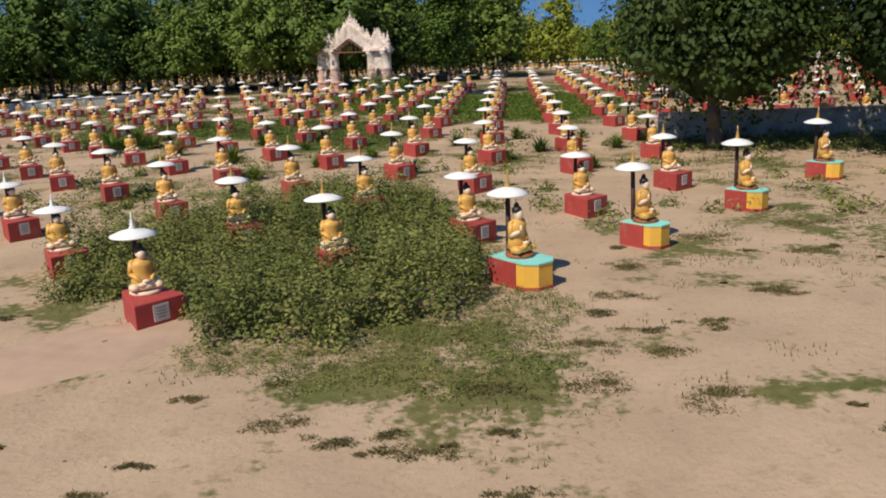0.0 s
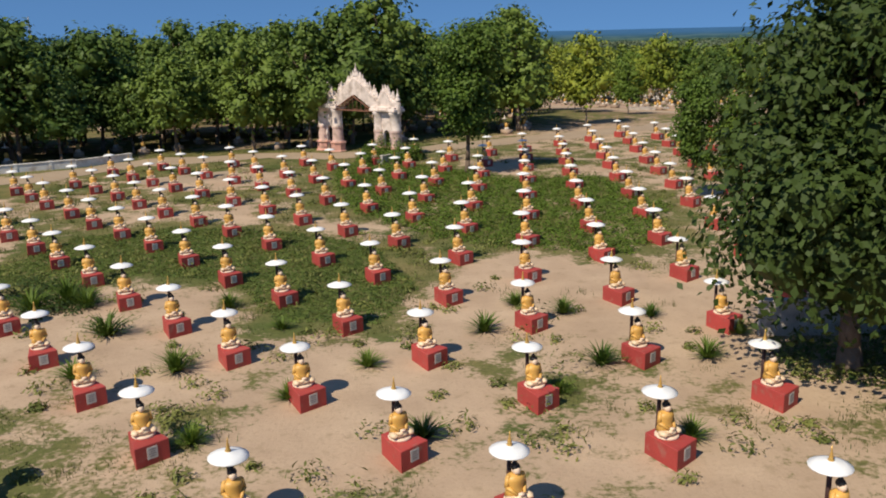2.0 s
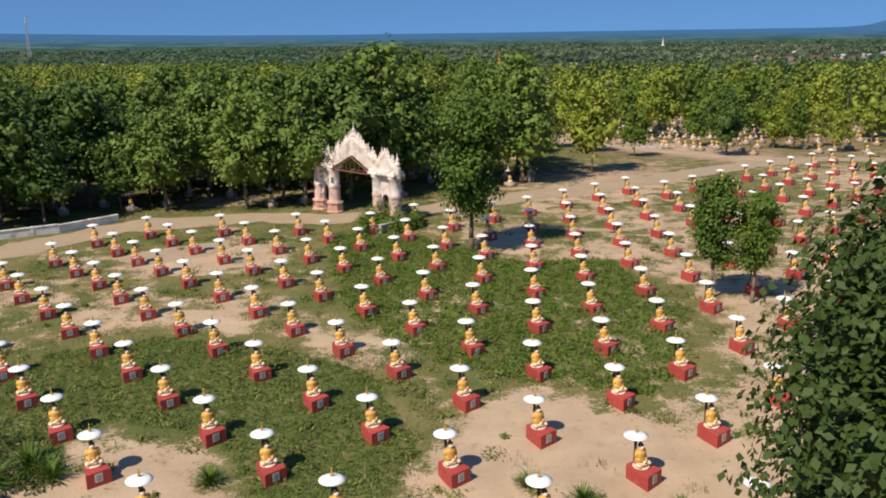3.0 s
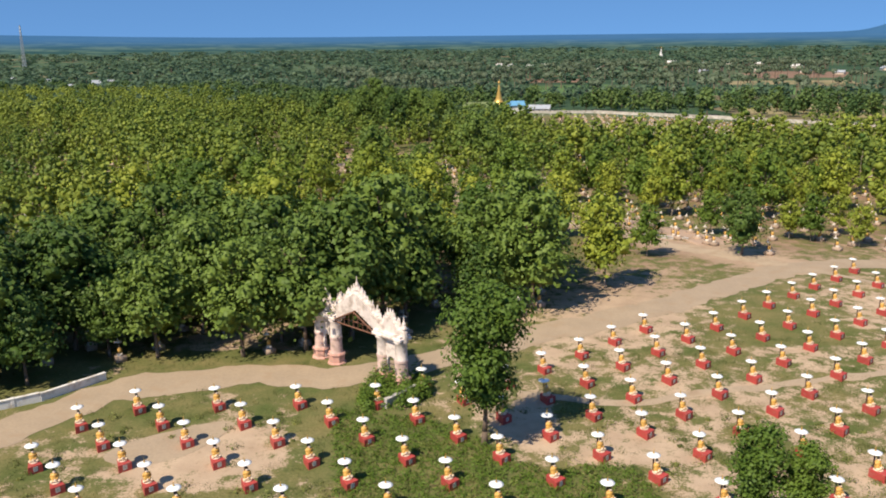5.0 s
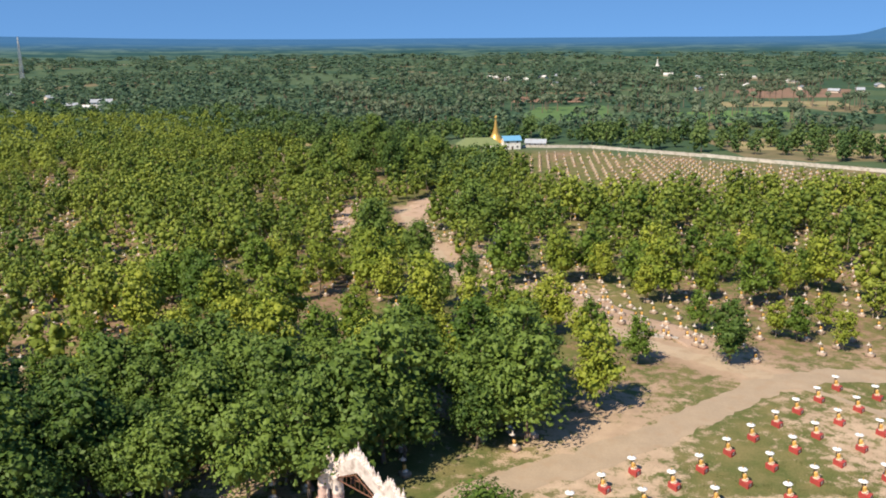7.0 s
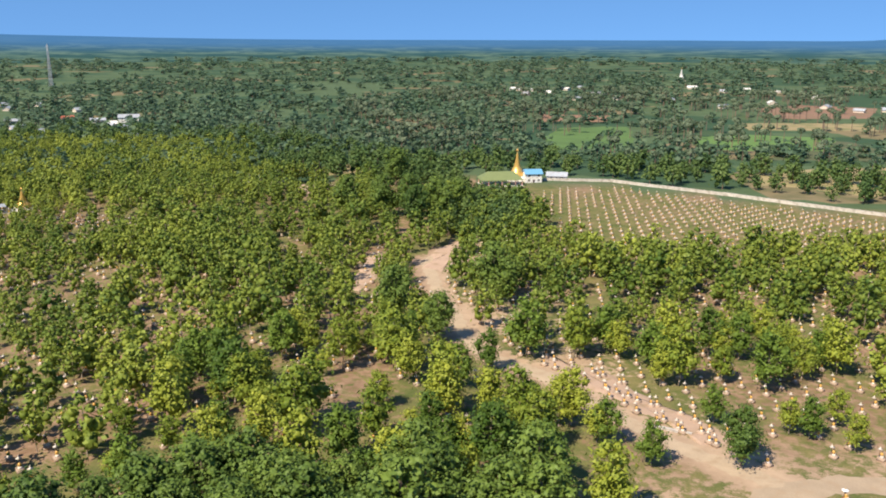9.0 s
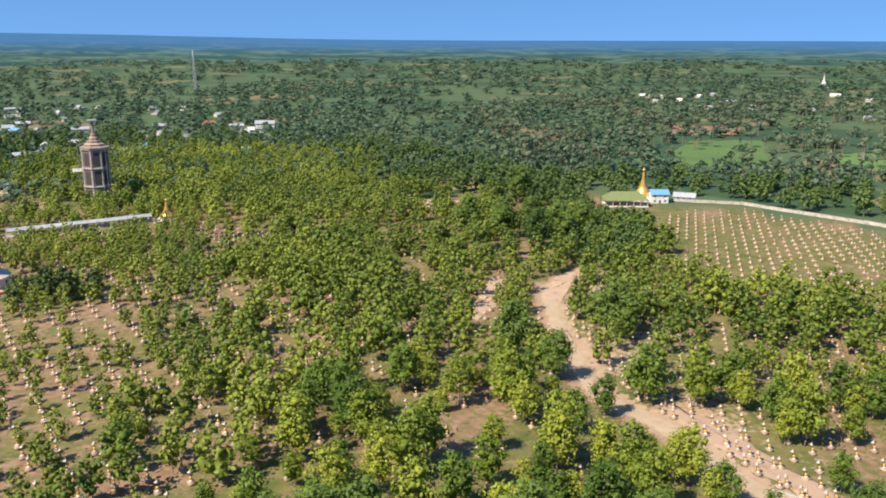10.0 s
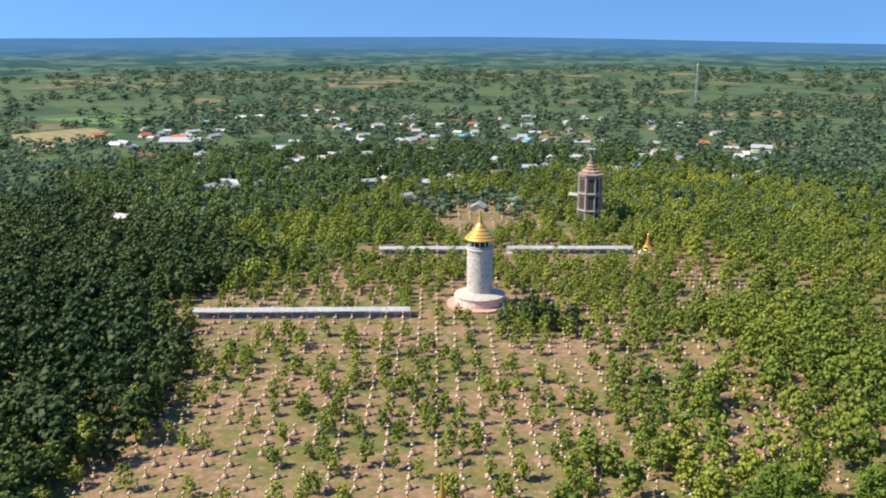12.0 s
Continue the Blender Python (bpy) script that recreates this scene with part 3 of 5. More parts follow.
def leaf_masses(c, r, rs, size=0.40):
    """The close-grown inner foliage of each lobe, as rough turned blocks behind the outer leaves."""
    box8 = np.array([(x, y, z) for z in (-1, 1) for x, y in ((-1, -1), (1, -1), (1, 1), (-1, 1))], float) / 1.732
    quads = np.array([(0, 3, 2, 1), (4, 5, 6, 7), (0, 1, 5, 4), (1, 2, 6, 5), (2, 3, 7, 6), (3, 0, 4, 7)])
    vs, fs = [], []
    for k in range(len(c)):
        q, _ = np.linalg.qr(rs.normal(size=(3, 3)))
        vs.append((box8 * rs.uniform(0.8, 1.15, (8, 1))) @ q * r[k] * size * 1.35 + c[k])
        fs.append(quads + 8 * k)
    return np.concatenate(vs), np.concatenate(fs)


def tree_meshes(seed, height, base, radius, lobes, count, size, leaf, bark, thick, hollow=0.5, top=0.0, flat=0.35):
    """Trunk with limbs, and a crown of leaf sprays."""
    rs = np.random.RandomState(seed)
    pts, d, c, r = crown_points(count, rs, height, base, radius, lobes, hollow, top)
    v, f = leaves(pts, size, rs, d, flat)
    iv, jf = leaf_masses(c, r, rs)
    crown = mesh_of("crown", np.concatenate([v, iv]), np.concatenate([f, jf + len(v)]), leaf)
    bm = bmesh.new()
    bend = Vector((rs.uniform(-0.4, 0.4), rs.uniform(-0.4, 0.4), 0))
    knots = [Vector((0, 0, -0.25)), Vector((0, 0, base * 0.5)) + bend * 0.5, Vector((0, 0, base * 1.1)) + bend, Vector((0, 0, height * 0.8)) + bend * 1.5]
    radii = [thick * 1.35, thick, thick * 0.8, thick * 0.25]
    for k in range(3):
        limb(bm, knots[k], knots[k + 1], radii[k], radii[k + 1], seg=7)
    for k in range(lobes):
        limb(bm, knots[2].lerp(knots[3], max(0.0, (c[k][2] - knots[2].z) / max(knots[3].z - knots[2].z, 0.1)) * 0.55), Vector(c[k].tolist()), thick * 0.38, thick * 0.08, seg=5)
    return bm_mesh("trunk", bm, bark, True), crown


def tree(name, meshes, label, category="tree", group=""):
    e = tagged(new(name), label, category, group)
    part("trunk", meshes[0], e)
    part("crown", meshes[1], e)
    return e


def scatter(poly, step, rs, jitter=0.42, along=(0.755, 0.656)):
    """Places on a jittered grid inside a polygon."""
    p = np.array(poly)
    lo, hi = p.min(0) - step, p.max(0) + step
    mid, span = (lo + hi) / 2, np.linalg.norm(hi - lo) / 2
    k = np.arange(-span, span, step)
    a, b = np.meshgrid(k, k)
    a, b = a.ravel() + rs.uniform(-jitter, jitter, a.size) * step, b.ravel() + rs.uniform(-jitter, jitter, b.size) * step
    x, y = mid[0] + a * along[0] - b * along[1], mid[1] + a * along[1] + b * along[0]
    ok = inside(poly, x, y)
    return np.stack([x[ok], y[ok]], 1)


def place(x, y, turn=0.0, scale=1.0, lift=0.0):
    return pose(x, y, float(ground_z(x, y)) + lift, 0, 0, turn) @ Matrix.Scale(scale, 4)


# ---- statues of the field ----
FACE = -55.0  # the way the statues look, from +x
FRONT_FACE = -50.0  # the same for the painted front row


def statue_mesh(show=False):
    """One plain seated figure; it looks along +x. In the front row one arm is raised."""
    low = 0 if show else 3
    bm = bmesh.new()
    lathe(bm, [(0.47, 0), (0.49, 0.05), (0.46, 0.11), (0.42, 0.12)], 12, (0.02, 0, 0), 4 if show else 1)
    ball(bm, (0.40, 0.47, 0.15), (0.07, 0, 0.25), low, 1)
    for s in (1, -1):
        ball(bm, (0.27, 0.19, 0.14), (0.17, 0.36 * s, 0.25), low, 1)
        limb(bm, (-0.08, 0.29 * s, 1.02), (-0.07, 0.37 * s, 0.64), 0.10, 0.085, seg=7)
        if show and s < 0:
            limb(bm, (-0.07, -0.37, 0.66), (0.22, -0.22, 0.80), 0.085, 0.055, 1, seg=7)
            ball(bm, (0.05, 0.045, 0.12), (0.25, -0.2, 0.90), 1, 1)
        else:
            limb(bm, (-0.07, 0.37 * s, 0.66), (0.27, 0.15 * s, 0.44), 0.085, 0.055, seg=7)
        ball(bm, (0.10, 0.11, 0.10), (-0.08, 0.28 * s, 1.03), 0, 1)
        ball(bm, (0.025, 0.025, 0.10), (-0.05, 0.14 * s, 1.28), 1, 1)
    limb(bm, (0.06, 0.36, 0.34), (0.38, -0.22, 0.35), 0.12, 0.08, low)
    ball(bm, (0.11, 0.16, 0.05), (0.30, 0, 0.45), 1, 1)
    lathe(bm, [(0.32, 0.26), (0.27, 0.5), (0.25, 0.68), (0.28, 0.88), (0.26, 1.02), (0.13, 1.12)], 12, (-0.08, 0, 0), 0, 1.28)
    lathe(bm, [(0.085, 1.06), (0.08, 1.22)], 8, (-0.06, 0, 0), 1)
    ball(bm, (0.150, 0.140, 0.185), (0.0, 0, 1.265), 1)
    ball(bm, (0.175, 0.175, 0.155), (-0.07, 0, 1.385), 2)
    lathe(bm, [(0.10, 1.48), (0.085, 1.56), (0.05, 1.62), (0.01, 1.65)], 9, (-0.085, 0, 0), 2)
    return bm_mesh("seated_statue", bm, [GOLD, SKIN, HAIR, PALE_GOLD, SEAT], True)


def pedestal_meshes():
    bm = bmesh.new()
    for v in box(bm, (1.85, 1.62, 0.98), (0.66, 0, 0.31), bevel=0.025):
        ahead = (v.co.x + 0.265) / 1.85
        v.co.y *= 0.62 + 0.42 * ahead
        v.co.x -= 0.13 * v.co.y * ahead
    block = bm_mesh("block", bm, RED)
    bm = bmesh.new()
    box(bm, (0.02, 0.52, 0.46), (1.592, 0, 0.46), 7.4, bevel=0.006)
    return block, bm_mesh("plaque", bm, PLAQUE)


def show_pedestal_meshes():
    """The front row's pedestals: red block, yellow six-sided front, turquoise top."""
    def hexed(z0, z1, grow):
        bm = bmesh.new()
        o = [(1.10, -0.70), (1.52, -0.70), (1.90, -0.34), (1.90, 0.34), (1.52, 0.70), (1.10, 0.70)]
        lo = [bm.verts.new((1.4 + (x - 1.4) * grow, y * grow, z0)) for x, y in o]
        hi = [bm.verts.new((1.4 + (x - 1.4) * grow, y * grow, z1)) for x, y in o]
        for k in range(6):
            bm.faces.new((lo[k], lo[(k + 1) % 6], hi[(k + 1) % 6], hi[k]))
        bm.faces.new(hi)
        bm.faces.new(lo[::-1])
        return bm
    bm = bmesh.new()
    box(bm, (1.4, 1.5, 0.98), (0.42, 0, 0.31), bevel=0.02)
    red = bm_mesh("block", bm, RED)
    bm = bmesh.new()
    box(bm, (1.36, 1.46, 0.03), (0.40, 0, 0.817))
    back = bm_mesh("back_top", bm, TURQUOISE)
    return red, bm_mesh("front_block", hexed(0.08, 0.79, 0.97), YELLOW), bm_mesh("front_foot", hexed(-0.16, 0.12, 1.04), RED), bm_mesh("front_top", hexed(0.79, 0.835, 1.02), TURQUOISE), back


def parasol_meshes():
    bm = bmesh.new()
    lathe(bm, [(0.635, 2.63), (0.64, 2.66), (0.40, 2.77), (0.10, 2.85), (0.05, 2.87)], 16)
    canopy = bm_mesh("canopy", bm, WHITE, True)
    bm = bmesh.new()
    lathe(bm, [(0.085, 0.0), (0.075, 2.66)], 10)
    pole = bm_mesh("pole", bm, POLE, True)
    bm = bmesh.new()
    lathe(bm, [(0.09, 2.85), (0.10, 2.89), (0.055, 2.94), (0.075, 2.99), (0.04, 3.05), (0.05, 3.10), (0.02, 3.18), (0.03, 3.22), (0.008, 3.38)], 10)
    return canopy, pole, bm_mesh("finial", bm, GILT, True)


STATUES, PEDESTAL, SHOW, PARASOL = (statue_mesh(), statue_mesh(True)), pedestal_meshes(), show_pedestal_meshes(), parasol_meshes()
WHITE_FINIAL = PARASOL[2].copy()
WHITE_FINIAL.name = "white_finial"
WHITE_FINIAL.materials[0] = WHITE


def make_pedestal(show):
    e = tagged(new("pedestal"), "red pedestal with yellow six-sided front and turquoise top" if show else "red painted masonry pedestal with a grey marble plaque", "pedestal", "pedestals in rows")
    if show:
        for n, d, lab in zip(("block", "front_block", "front_foot", "front_top", "back_top"), SHOW, ("red block", "yellow front", "red foot", "turquoise top", "turquoise top")):
            part(n, d, e, lab)
    else:
        part("block", PEDESTAL[0], e)
        p = part("plaque", PEDESTAL[1], e, "grey marble plaque with lines of writing")
        for k in range(4):
            bm = bmesh.new()
            box(bm, (0.006, 0.34 - 0.06 * (k % 2), 0.03), (1.604, 0, 0.60 - 0.085 * k), 7.4)
            part("writing_line", bm_mesh("writing_line", bm, INK), p)
    return e


def make_parasol(white):
    e = tagged(new("parasol"), "white parasol with white spire on a dark pole" if white else "white parasol with gilt spire on a dark pole", "parasol", "parasols over the statues")
    part("canopy", PARASOL[0], e, "white canopy")
    part("pole", PARASOL[1], e, "dark pole")
    part("finial", WHITE_FINIAL if white else PARASOL[2], e, "white spire" if white else "gilt spire")
    return e


def lattice(i, j):
    return (2.47 - 4.439 * i + 5.182 * j + 0.0315 * i * i - 0.0531 * i * j + 0.0217 * j * j,
            60.3 + 4.816 * i + 4.497 * j - 0.0304 * i * i - 0.0189 * i * j + 0.018 * j * j)


TREES_IN_FIELD = [(0.6, 113.4), (20.8, 95.6), (24.0, 94.2), (16.4, 53.6), (27, 47)]
# the front rows stand less evenly than the rest
FRONT = {(-3, -5): (-9.41, 23.28), (-3, -4): (-4.71, 27.46), (-3, -3): (-0.16, 31.54), (-3, -2): (4.60, 35.52), (-3, -1): (9.83, 40.64),
         (-2, -5): (-14.12, 29.03), (-2, -4): (-8.84, 32.22), (-2, -3): (-4.18, 36.98), (-2, -2): (0.58, 42.00),
         (-1, -5): (-18.51, 34.89), (-1, -4): (-13.28, 37.92), (-1, -3): (-8.26, 41.90), (0, -4): (-17.78, 43.78)}
rs = np.random.RandomState(4)
spots = []
for i in range(-3, 19):
    for j in range(-5, 20):
        x, y = FRONT.get((i, j)) or lattice(i, j)
        if x < -95 or x > 100 or y > 186 or off_line(ROAD, x, y) < 5.5:
            continue
        road_y = np.interp(x, [p[0] for p in ROAD], [p[1] for p in ROAD])
        if y > road_y - 4 or (12.5 < x < 52 and 56.2 < y < 60) or min(math.hypot(x - p, y - q) for p, q in TREES_IN_FIELD) < 2.0:
            continue
        if (i == -3 and j > -1) or (-12 < x < -4 and 118 < y < 135 and i > 10):
            continue
        spots.append((x + rs.uniform(-0.15, 0.15), y + rs.uniform(-0.15, 0.15), False, j == -5 and i < 0))
for x, y in ((1.18, 25.4), (5.9, 29.6), (11.4, 35.2), (17.45, 41.7)):
    spots.append((x, y, True, False))
spots.sort(key=lambda s: s[1])
spots, spare = spots[:300], spots[300:]
made = {}
for x, y, show, white in spots:
    turn = (FRONT_FACE if show else FACE + 6 if white else FACE) + rs.uniform(-3, 3)
    low = 1.0 if show else 0.885
    ped = place(x, y, turn) @ Matrix.Diagonal((0.84 if show else 0.92, 0.84 if show else 0.88, 1, 1))
    z = ped.translation.z
    first = ("p", show) not in made
    if first:
        made["p", show] = make_pedestal(show)
        made["p", show].matrix_basis = ped
    else:
        copy_thing(made["p", show], ped)
    if ("u", white) not in made:
        made["u", white] = make_parasol(white)
        made["u", white].matrix_basis = place(x, y, turn) @ Matrix.Diagonal((1, 1, low, 1))
    else:
        copy_thing(made["u", white], pose(x, y, z, rs.uniform(-1.5, 1.5), rs.uniform(-1.5, 1.5), rs.uniform(0, 360)) @ Matrix.Diagonal((1, 1, low, 1)))
    s = new("seated_statue", STATUES[show])
    s.matrix_basis = pose(x, y, z, 0, 0, turn) @ pose(0.47 if show else 0.42, 0, 0.80 if not show else 0.833, 0, 0, 8 if show else -5) @ Matrix.Diagonal((0.92, 0.9, rs.uniform(0.98, 1.02) * (1.0 if show else 0.83), 1))
    tagged(s, "gold robed seated statue with black hair on its pedestal", "statue", "seated statues in rows")


def simple_shrine():
    """A statue under its parasol with few faces, for the rows far off."""
    bm = bmesh.new()
    box(bm, (1.5, 1.3, 0.75), (0.55, 0, 0.33))
    for f in bm.faces:
        f.material_index = 3
    lathe(bm, [(0.48, 0.7), (0.30, 1.05)], 6, (0.55, 0, 0), 1)
    lathe(bm, [(0.28, 1.0), (0.3, 1.6), (0.1, 1.8)], 5, (0.46, 0, 0), 0)
    lathe(bm, [(0.14, 1.8), (0.12, 2.1)], 4, (0.46, 0, 0), 2)
    lathe(bm, [(0.06, 0.6), (0.05, 2.4)], 3, (0, 0, 0), 4)
    lathe(bm, [(0.54, 2.36), (0.10, 2.56), (0.02, 3.0)], 8, (0, 0, 0), 1)
    me = bpy.data.meshes.new("simple")
    bmesh.ops.recalc_face_normals(bm, faces=bm.faces)
    bmesh.ops.triangulate(bm, faces=bm.faces)
    bm.to_mesh(me)
    bm.free()
    v = np.array([p.co[:] for p in me.vertices])
    f = np.array([list(p.vertices) for p in me.polygons])
    k = np.array([p.material_index for p in me.polygons])
    bpy.data.meshes.remove(me)
    return v, f, k


def many(name, v, f, k, where, turns, mats, label, category, scales=None):
    """Many small alike things far off, in one mesh."""
    vs, fs, n = [], [], len(v)
    for i, ((x, y), t) in enumerate(zip(where, turns)):
        c, s = math.cos(t), math.sin(t)
        g = scales[i] if scales is not None else 1.0
        vs.append(np.column_stack([x + g * (v[:, 0] * c - v[:, 1] * s), y + g * (v[:, 0] * s + v[:, 1] * c), g * v[:, 2] + float(ground_z(x, y))]))
        fs.append(f + n * i)
    me = mesh_of(name, np.concatenate(vs), np.concatenate(fs), mats, np.tile(k, len(where)))
    return tagged(new(name, me), label, category, kind="stuff")


far_spots, west_spots, north_spots = [(s[0], s[1]) for s in spare], [], []
for i in range(-20, 75):
    for j in range(-60, 60):
        p = (-150 - 4.56 * i + 5.4 * j, 240 + 4.96 * i + 4.73 * j)
        if inside(FIELD_NORTH, *p) and (i % 3 == 0 or rs.rand() < 0.25):
            north_spots.append(p)
        if inside(FIELD_WEST, *p) and off_line([(-300, 160), (-120, 330)], *p) > 2.5 and math.hypot(p[0] + 235, p[1] - 318) > 18 and rs.rand() < 0.93:
            west_spots.append((p[0] + rs.uniform(-0.3, 0.3), p[1] + rs.uniform(-0.3, 0.3)))
for i in range(-40, 40):
    for j in range(-40, 40):
        p = (100 - 4.0 * i + 4.9 * j, 430 + 4.3 * i + 4.25 * j)
        if inside(FIELD_EAST, *p) and rs.rand() < 0.8:
            far_spots.append(p)
        p = (40 - 4.4 * i + 5.1 * j, 280 + 4.8 * i + 4.5 * j)
        if inside([(44, 190), (22, 240), (4, 300), (-12, 345), (-5, 400), (30, 380), (85, 354), (150, 360), (240, 330), (220, 200), (80, 192)], *p) and off_line(TRACK, *p) > 5 and rs.rand() < 0.8:
            far_spots.append(p)
        p = (-60 - 4.4 * i + 5.1 * j, 260 + 4.8 * i + 4.5 * j)
        if inside([(-70, 175), (16, 180), (15, 225), (-14, 280), (-28, 350), (-40, 420), (-110, 400), (-64, 320), (-60, 250)], *p) and off_line(TRACK, *p) > 4 and rs.rand() < 0.55:
            far_spots.append(p)
for x, y in scatter([(-52, 300), (-8, 330), (22, 262), (40, 225), (60, 205), (52, 196), (34, 214), (10, 255), (-4, 300), (-30, 300)], 5.2, rs, 0.3):
    if off_line(TRACK, x, y) > 3.6:
        far_spots.append((x, y))
for x, y in scatter(MANGO_BELT, 5.6, rs, 0.2):
    if rs.rand() < 0.6 and off_line(ROAD, x, y) > 4:
        far_spots.append((x, y))
sv, sf, sk = simple_shrine()
many("western_statue_rows", sv, sf, sk, west_spots + north_spots, [radians(FACE) + rs.uniform(-0.1, 0.1) for _ in west_spots + north_spots], [GOLD, OLD_WHITE, HAIR, PALE_STONE, POLE],
     "rows of tall gold statues under white parasols on pale stone pedestals", "statues", rs.uniform(1.08, 1.2, len(west_spots + north_spots)))
many("distant_statue_rows", sv, sf, sk, far_spots, [radians(FACE) + rs.uniform(-0.1, 0.1) for _ in far_spots], [GOLD, OLD_WHITE, HAIR, PALE_STONE, POLE],
     "rows of small gold statues under white parasols on stone pedestals", "statues")


# ---- gateway ----
def gateway():
    g = tagged(new("gateway"), "weathered cream plaster gateway with flame-crested pediments and pink plinths", "gateway")
    g.matrix_basis = pose(-13.7, 132.9, -0.1, 0, 0, math.degrees(math.atan2(-11.9, 12.5))) @ Matrix.Diagonal((0.93, 0.93, 1.0, 1))
    pil, pli = None, None
    for x in (-8.0, -4.7, 4.7, 8.0):
        bm = bmesh.new()
        lathe(bm, [(1.3, -0.2), (1.32, 0.25), (1.12, 0.35), (1.12, 1.25), (1.3, 1.35), (1.2, 1.55)], 8)
        bmesh.ops.rotate(bm, cent=(0, 0, 0), matrix=Matrix.Rotation(math.pi / 8, 3, "Z"), verts=bm.verts)
        part("plinth", bm_mesh("plinth", bm, PINK), g, "faded pink octagonal plinth", pose(x, 0, 0))
        bm = bmesh.new()
        lathe(bm, [(0.92, 1.5), (0.84, 1.75), (0.80, 3.3), (0.88, 3.35), (0.88, 3.6)], 18)
        part("pillar_base", bm_mesh("pillar_base", bm, FADED), g, "pinkish lower pillar", pose(x, 0, 0))
        bm = bmesh.new()
        lathe(bm, [(0.86, 3.58), (0.78, 3.7), (0.77, 5.5), (0.95, 5.7), (1.0, 6.0), (0.8, 6.1)], 18)
        part("pillar", bm_mesh("pillar", bm, PLASTER, True), g, "", pose(x, 0, 0))
    # side bays: walls with an arched doorway
    for s in (-1, 1):
        for y in (0.0,):
            bm = bmesh.new()
            o = [(-1.15, 0.2), (-0.62, 0.2), (-0.62, 3.0)] + [(0.62 * math.cos(t), 3.0 + 0.62 * math.sin(t)) for t in np.linspace(math.pi, 0, 9)[1:-1]] + [(0.62, 3.0), (0.62, 0.2), (1.15, 0.2), (1.15, 6.0), (-1.15, 6.0)]
            fr = [bm.verts.new((p, -0.18, q)) for p, q in o]
            bk = [bm.verts.new((p, 0.18, q)) for p, q in o]
            bm.faces.new(fr)
            bm.faces.new(bk[::-1])
            for k in range(len(o)):
                bm.faces.new((fr[k], bk[k], bk[(k + 1) % len(o)], fr[(k + 1) % len(o)]))
            part("side_wall", bm_mesh("side_wall", bm, PLASTER), g, "", pose(s * 6.3, y, 0))
        bm = bmesh.new()
        box(bm, (5.2, 2.1, 0.35), (s * 6.3, 0, 6.2), bevel=0.06)
        box(bm, (4.9, 1.8, 0.3), (s * 6.3, 0, 6.52), bevel=0.06)
        part("cornice", bm_mesh("cornice", bm, PLASTER), g)
    # crest: tapering flames along the pediment
    rs = np.random.RandomState(11)

    def crest_height(x):
        if abs(x) < 4.4:
            return 7.5 + 2.7 * (1 - abs(x) / 4.4) ** 0.9
        return 7.2 + 1.3 * math.exp(-((abs(x) - 6.3) / 0.9) ** 2)
    for y in (0.0,):
        bm = bmesh.new()
        xs = np.linspace(-8.7, 8.7, 59)
        lo = [max(5.9, 8.05 - 0.48 * abs(x)) if abs(x) < 4.3 else 6.1 for x in xs]
        hi = [crest_height(x) for x in xs]
        rows = []
        for d in (-0.45, 0.45):
            rows.append(([bm.verts.new((x, d, q)) for x, q in zip(xs, lo)], [bm.verts.new((x, d, q)) for x, q in zip(xs, hi)]))
        for k in range(len(xs) - 1):
            (fa, fb), (ba, bb) = rows
            bm.faces.new((fa[k], fa[k + 1], fb[k + 1], fb[k]))
            bm.faces.new((ba[k + 1], ba[k], bb[k], bb[k + 1]))
            bm.faces.new((fb[k], fb[k + 1], bb[k + 1], bb[k]))
            bm.faces.new((fa[k + 1], fa[k], ba[k], ba[k + 1]))
        part("pediment", bm_mesh("pediment", bm, PLASTER), g, "", pose(0, y, 0))
        for x in np.arange(-8.5, 8.6, 0.42):
            h = rs.uniform(0.7, 1.15)
            bm = bmesh.new()
            lathe(bm, [(0.30, -0.3), (0.34, 0.05), (0.22, 0.3), (0.27, 0.45 * h), (0.12, 0.75 * h), (0.14, 0.85 * h), (0.02, 1.25 * h)], 7, (0, 0, 0), 0, 0.7)
            part("flame_finial", bm_mesh("flame_finial", bm, PLASTER), g, "", pose(x, y, crest_height(x), 0, rs.uniform(-8, 8), rs.uniform(0, 60)))
        for x, h in ((0, 1.0), (-3.9, 0.8), (3.9, 0.8), (-8.6, 0.9), (8.6, 0.9), (-6.3, 0.55), (6.3, 0.55)):
            bm = bmesh.new()
            lathe(bm, [(0.5, -1.2), (0.52, 0.1), (0.36, 0.35), (0.44, 0.6), (0.24, 1.0), (0.28, 1.2), (0.1, 1.6), (0.03, 2.2)], 10)
            part("spire", bm_mesh("spire", bm, PLASTER), g, "", pose(x, y, crest_height(x) - 0.25) @ Matrix.Scale(h, 4))
    bm = bmesh.new()
    for s in (-1, 1):
        for d in (-0.8, 0.8):
            limb(bm, (s * 4.5, d, 5.9), (0, d, 7.9), 0.09, 0.09)
    limb(bm, (-4.5, -0.8, 5.95), (4.5, -0.8, 5.95), 0.09, 0.09)
    limb(bm, (-4.5, 0.8, 5.95), (4.5, 0.8, 5.95), 0.09, 0.09)
    for x in np.arange(-3.6, 3.7, 0.9):
        limb(bm, (x, -0.8, 5.95), (x, -0.8, 7.9 - 0.44 * abs(x)), 0.04, 0.04, seg=5)
        limb(bm, (x, -0.8, 7.9 - 0.44 * abs(x)), (x, 0.8, 7.9 - 0.44 * abs(x)), 0.05, 0.05, seg=5)
    part("roof_truss", bm_mesh("roof_truss", bm, IRON), g, "rusty iron roof truss")


gateway()


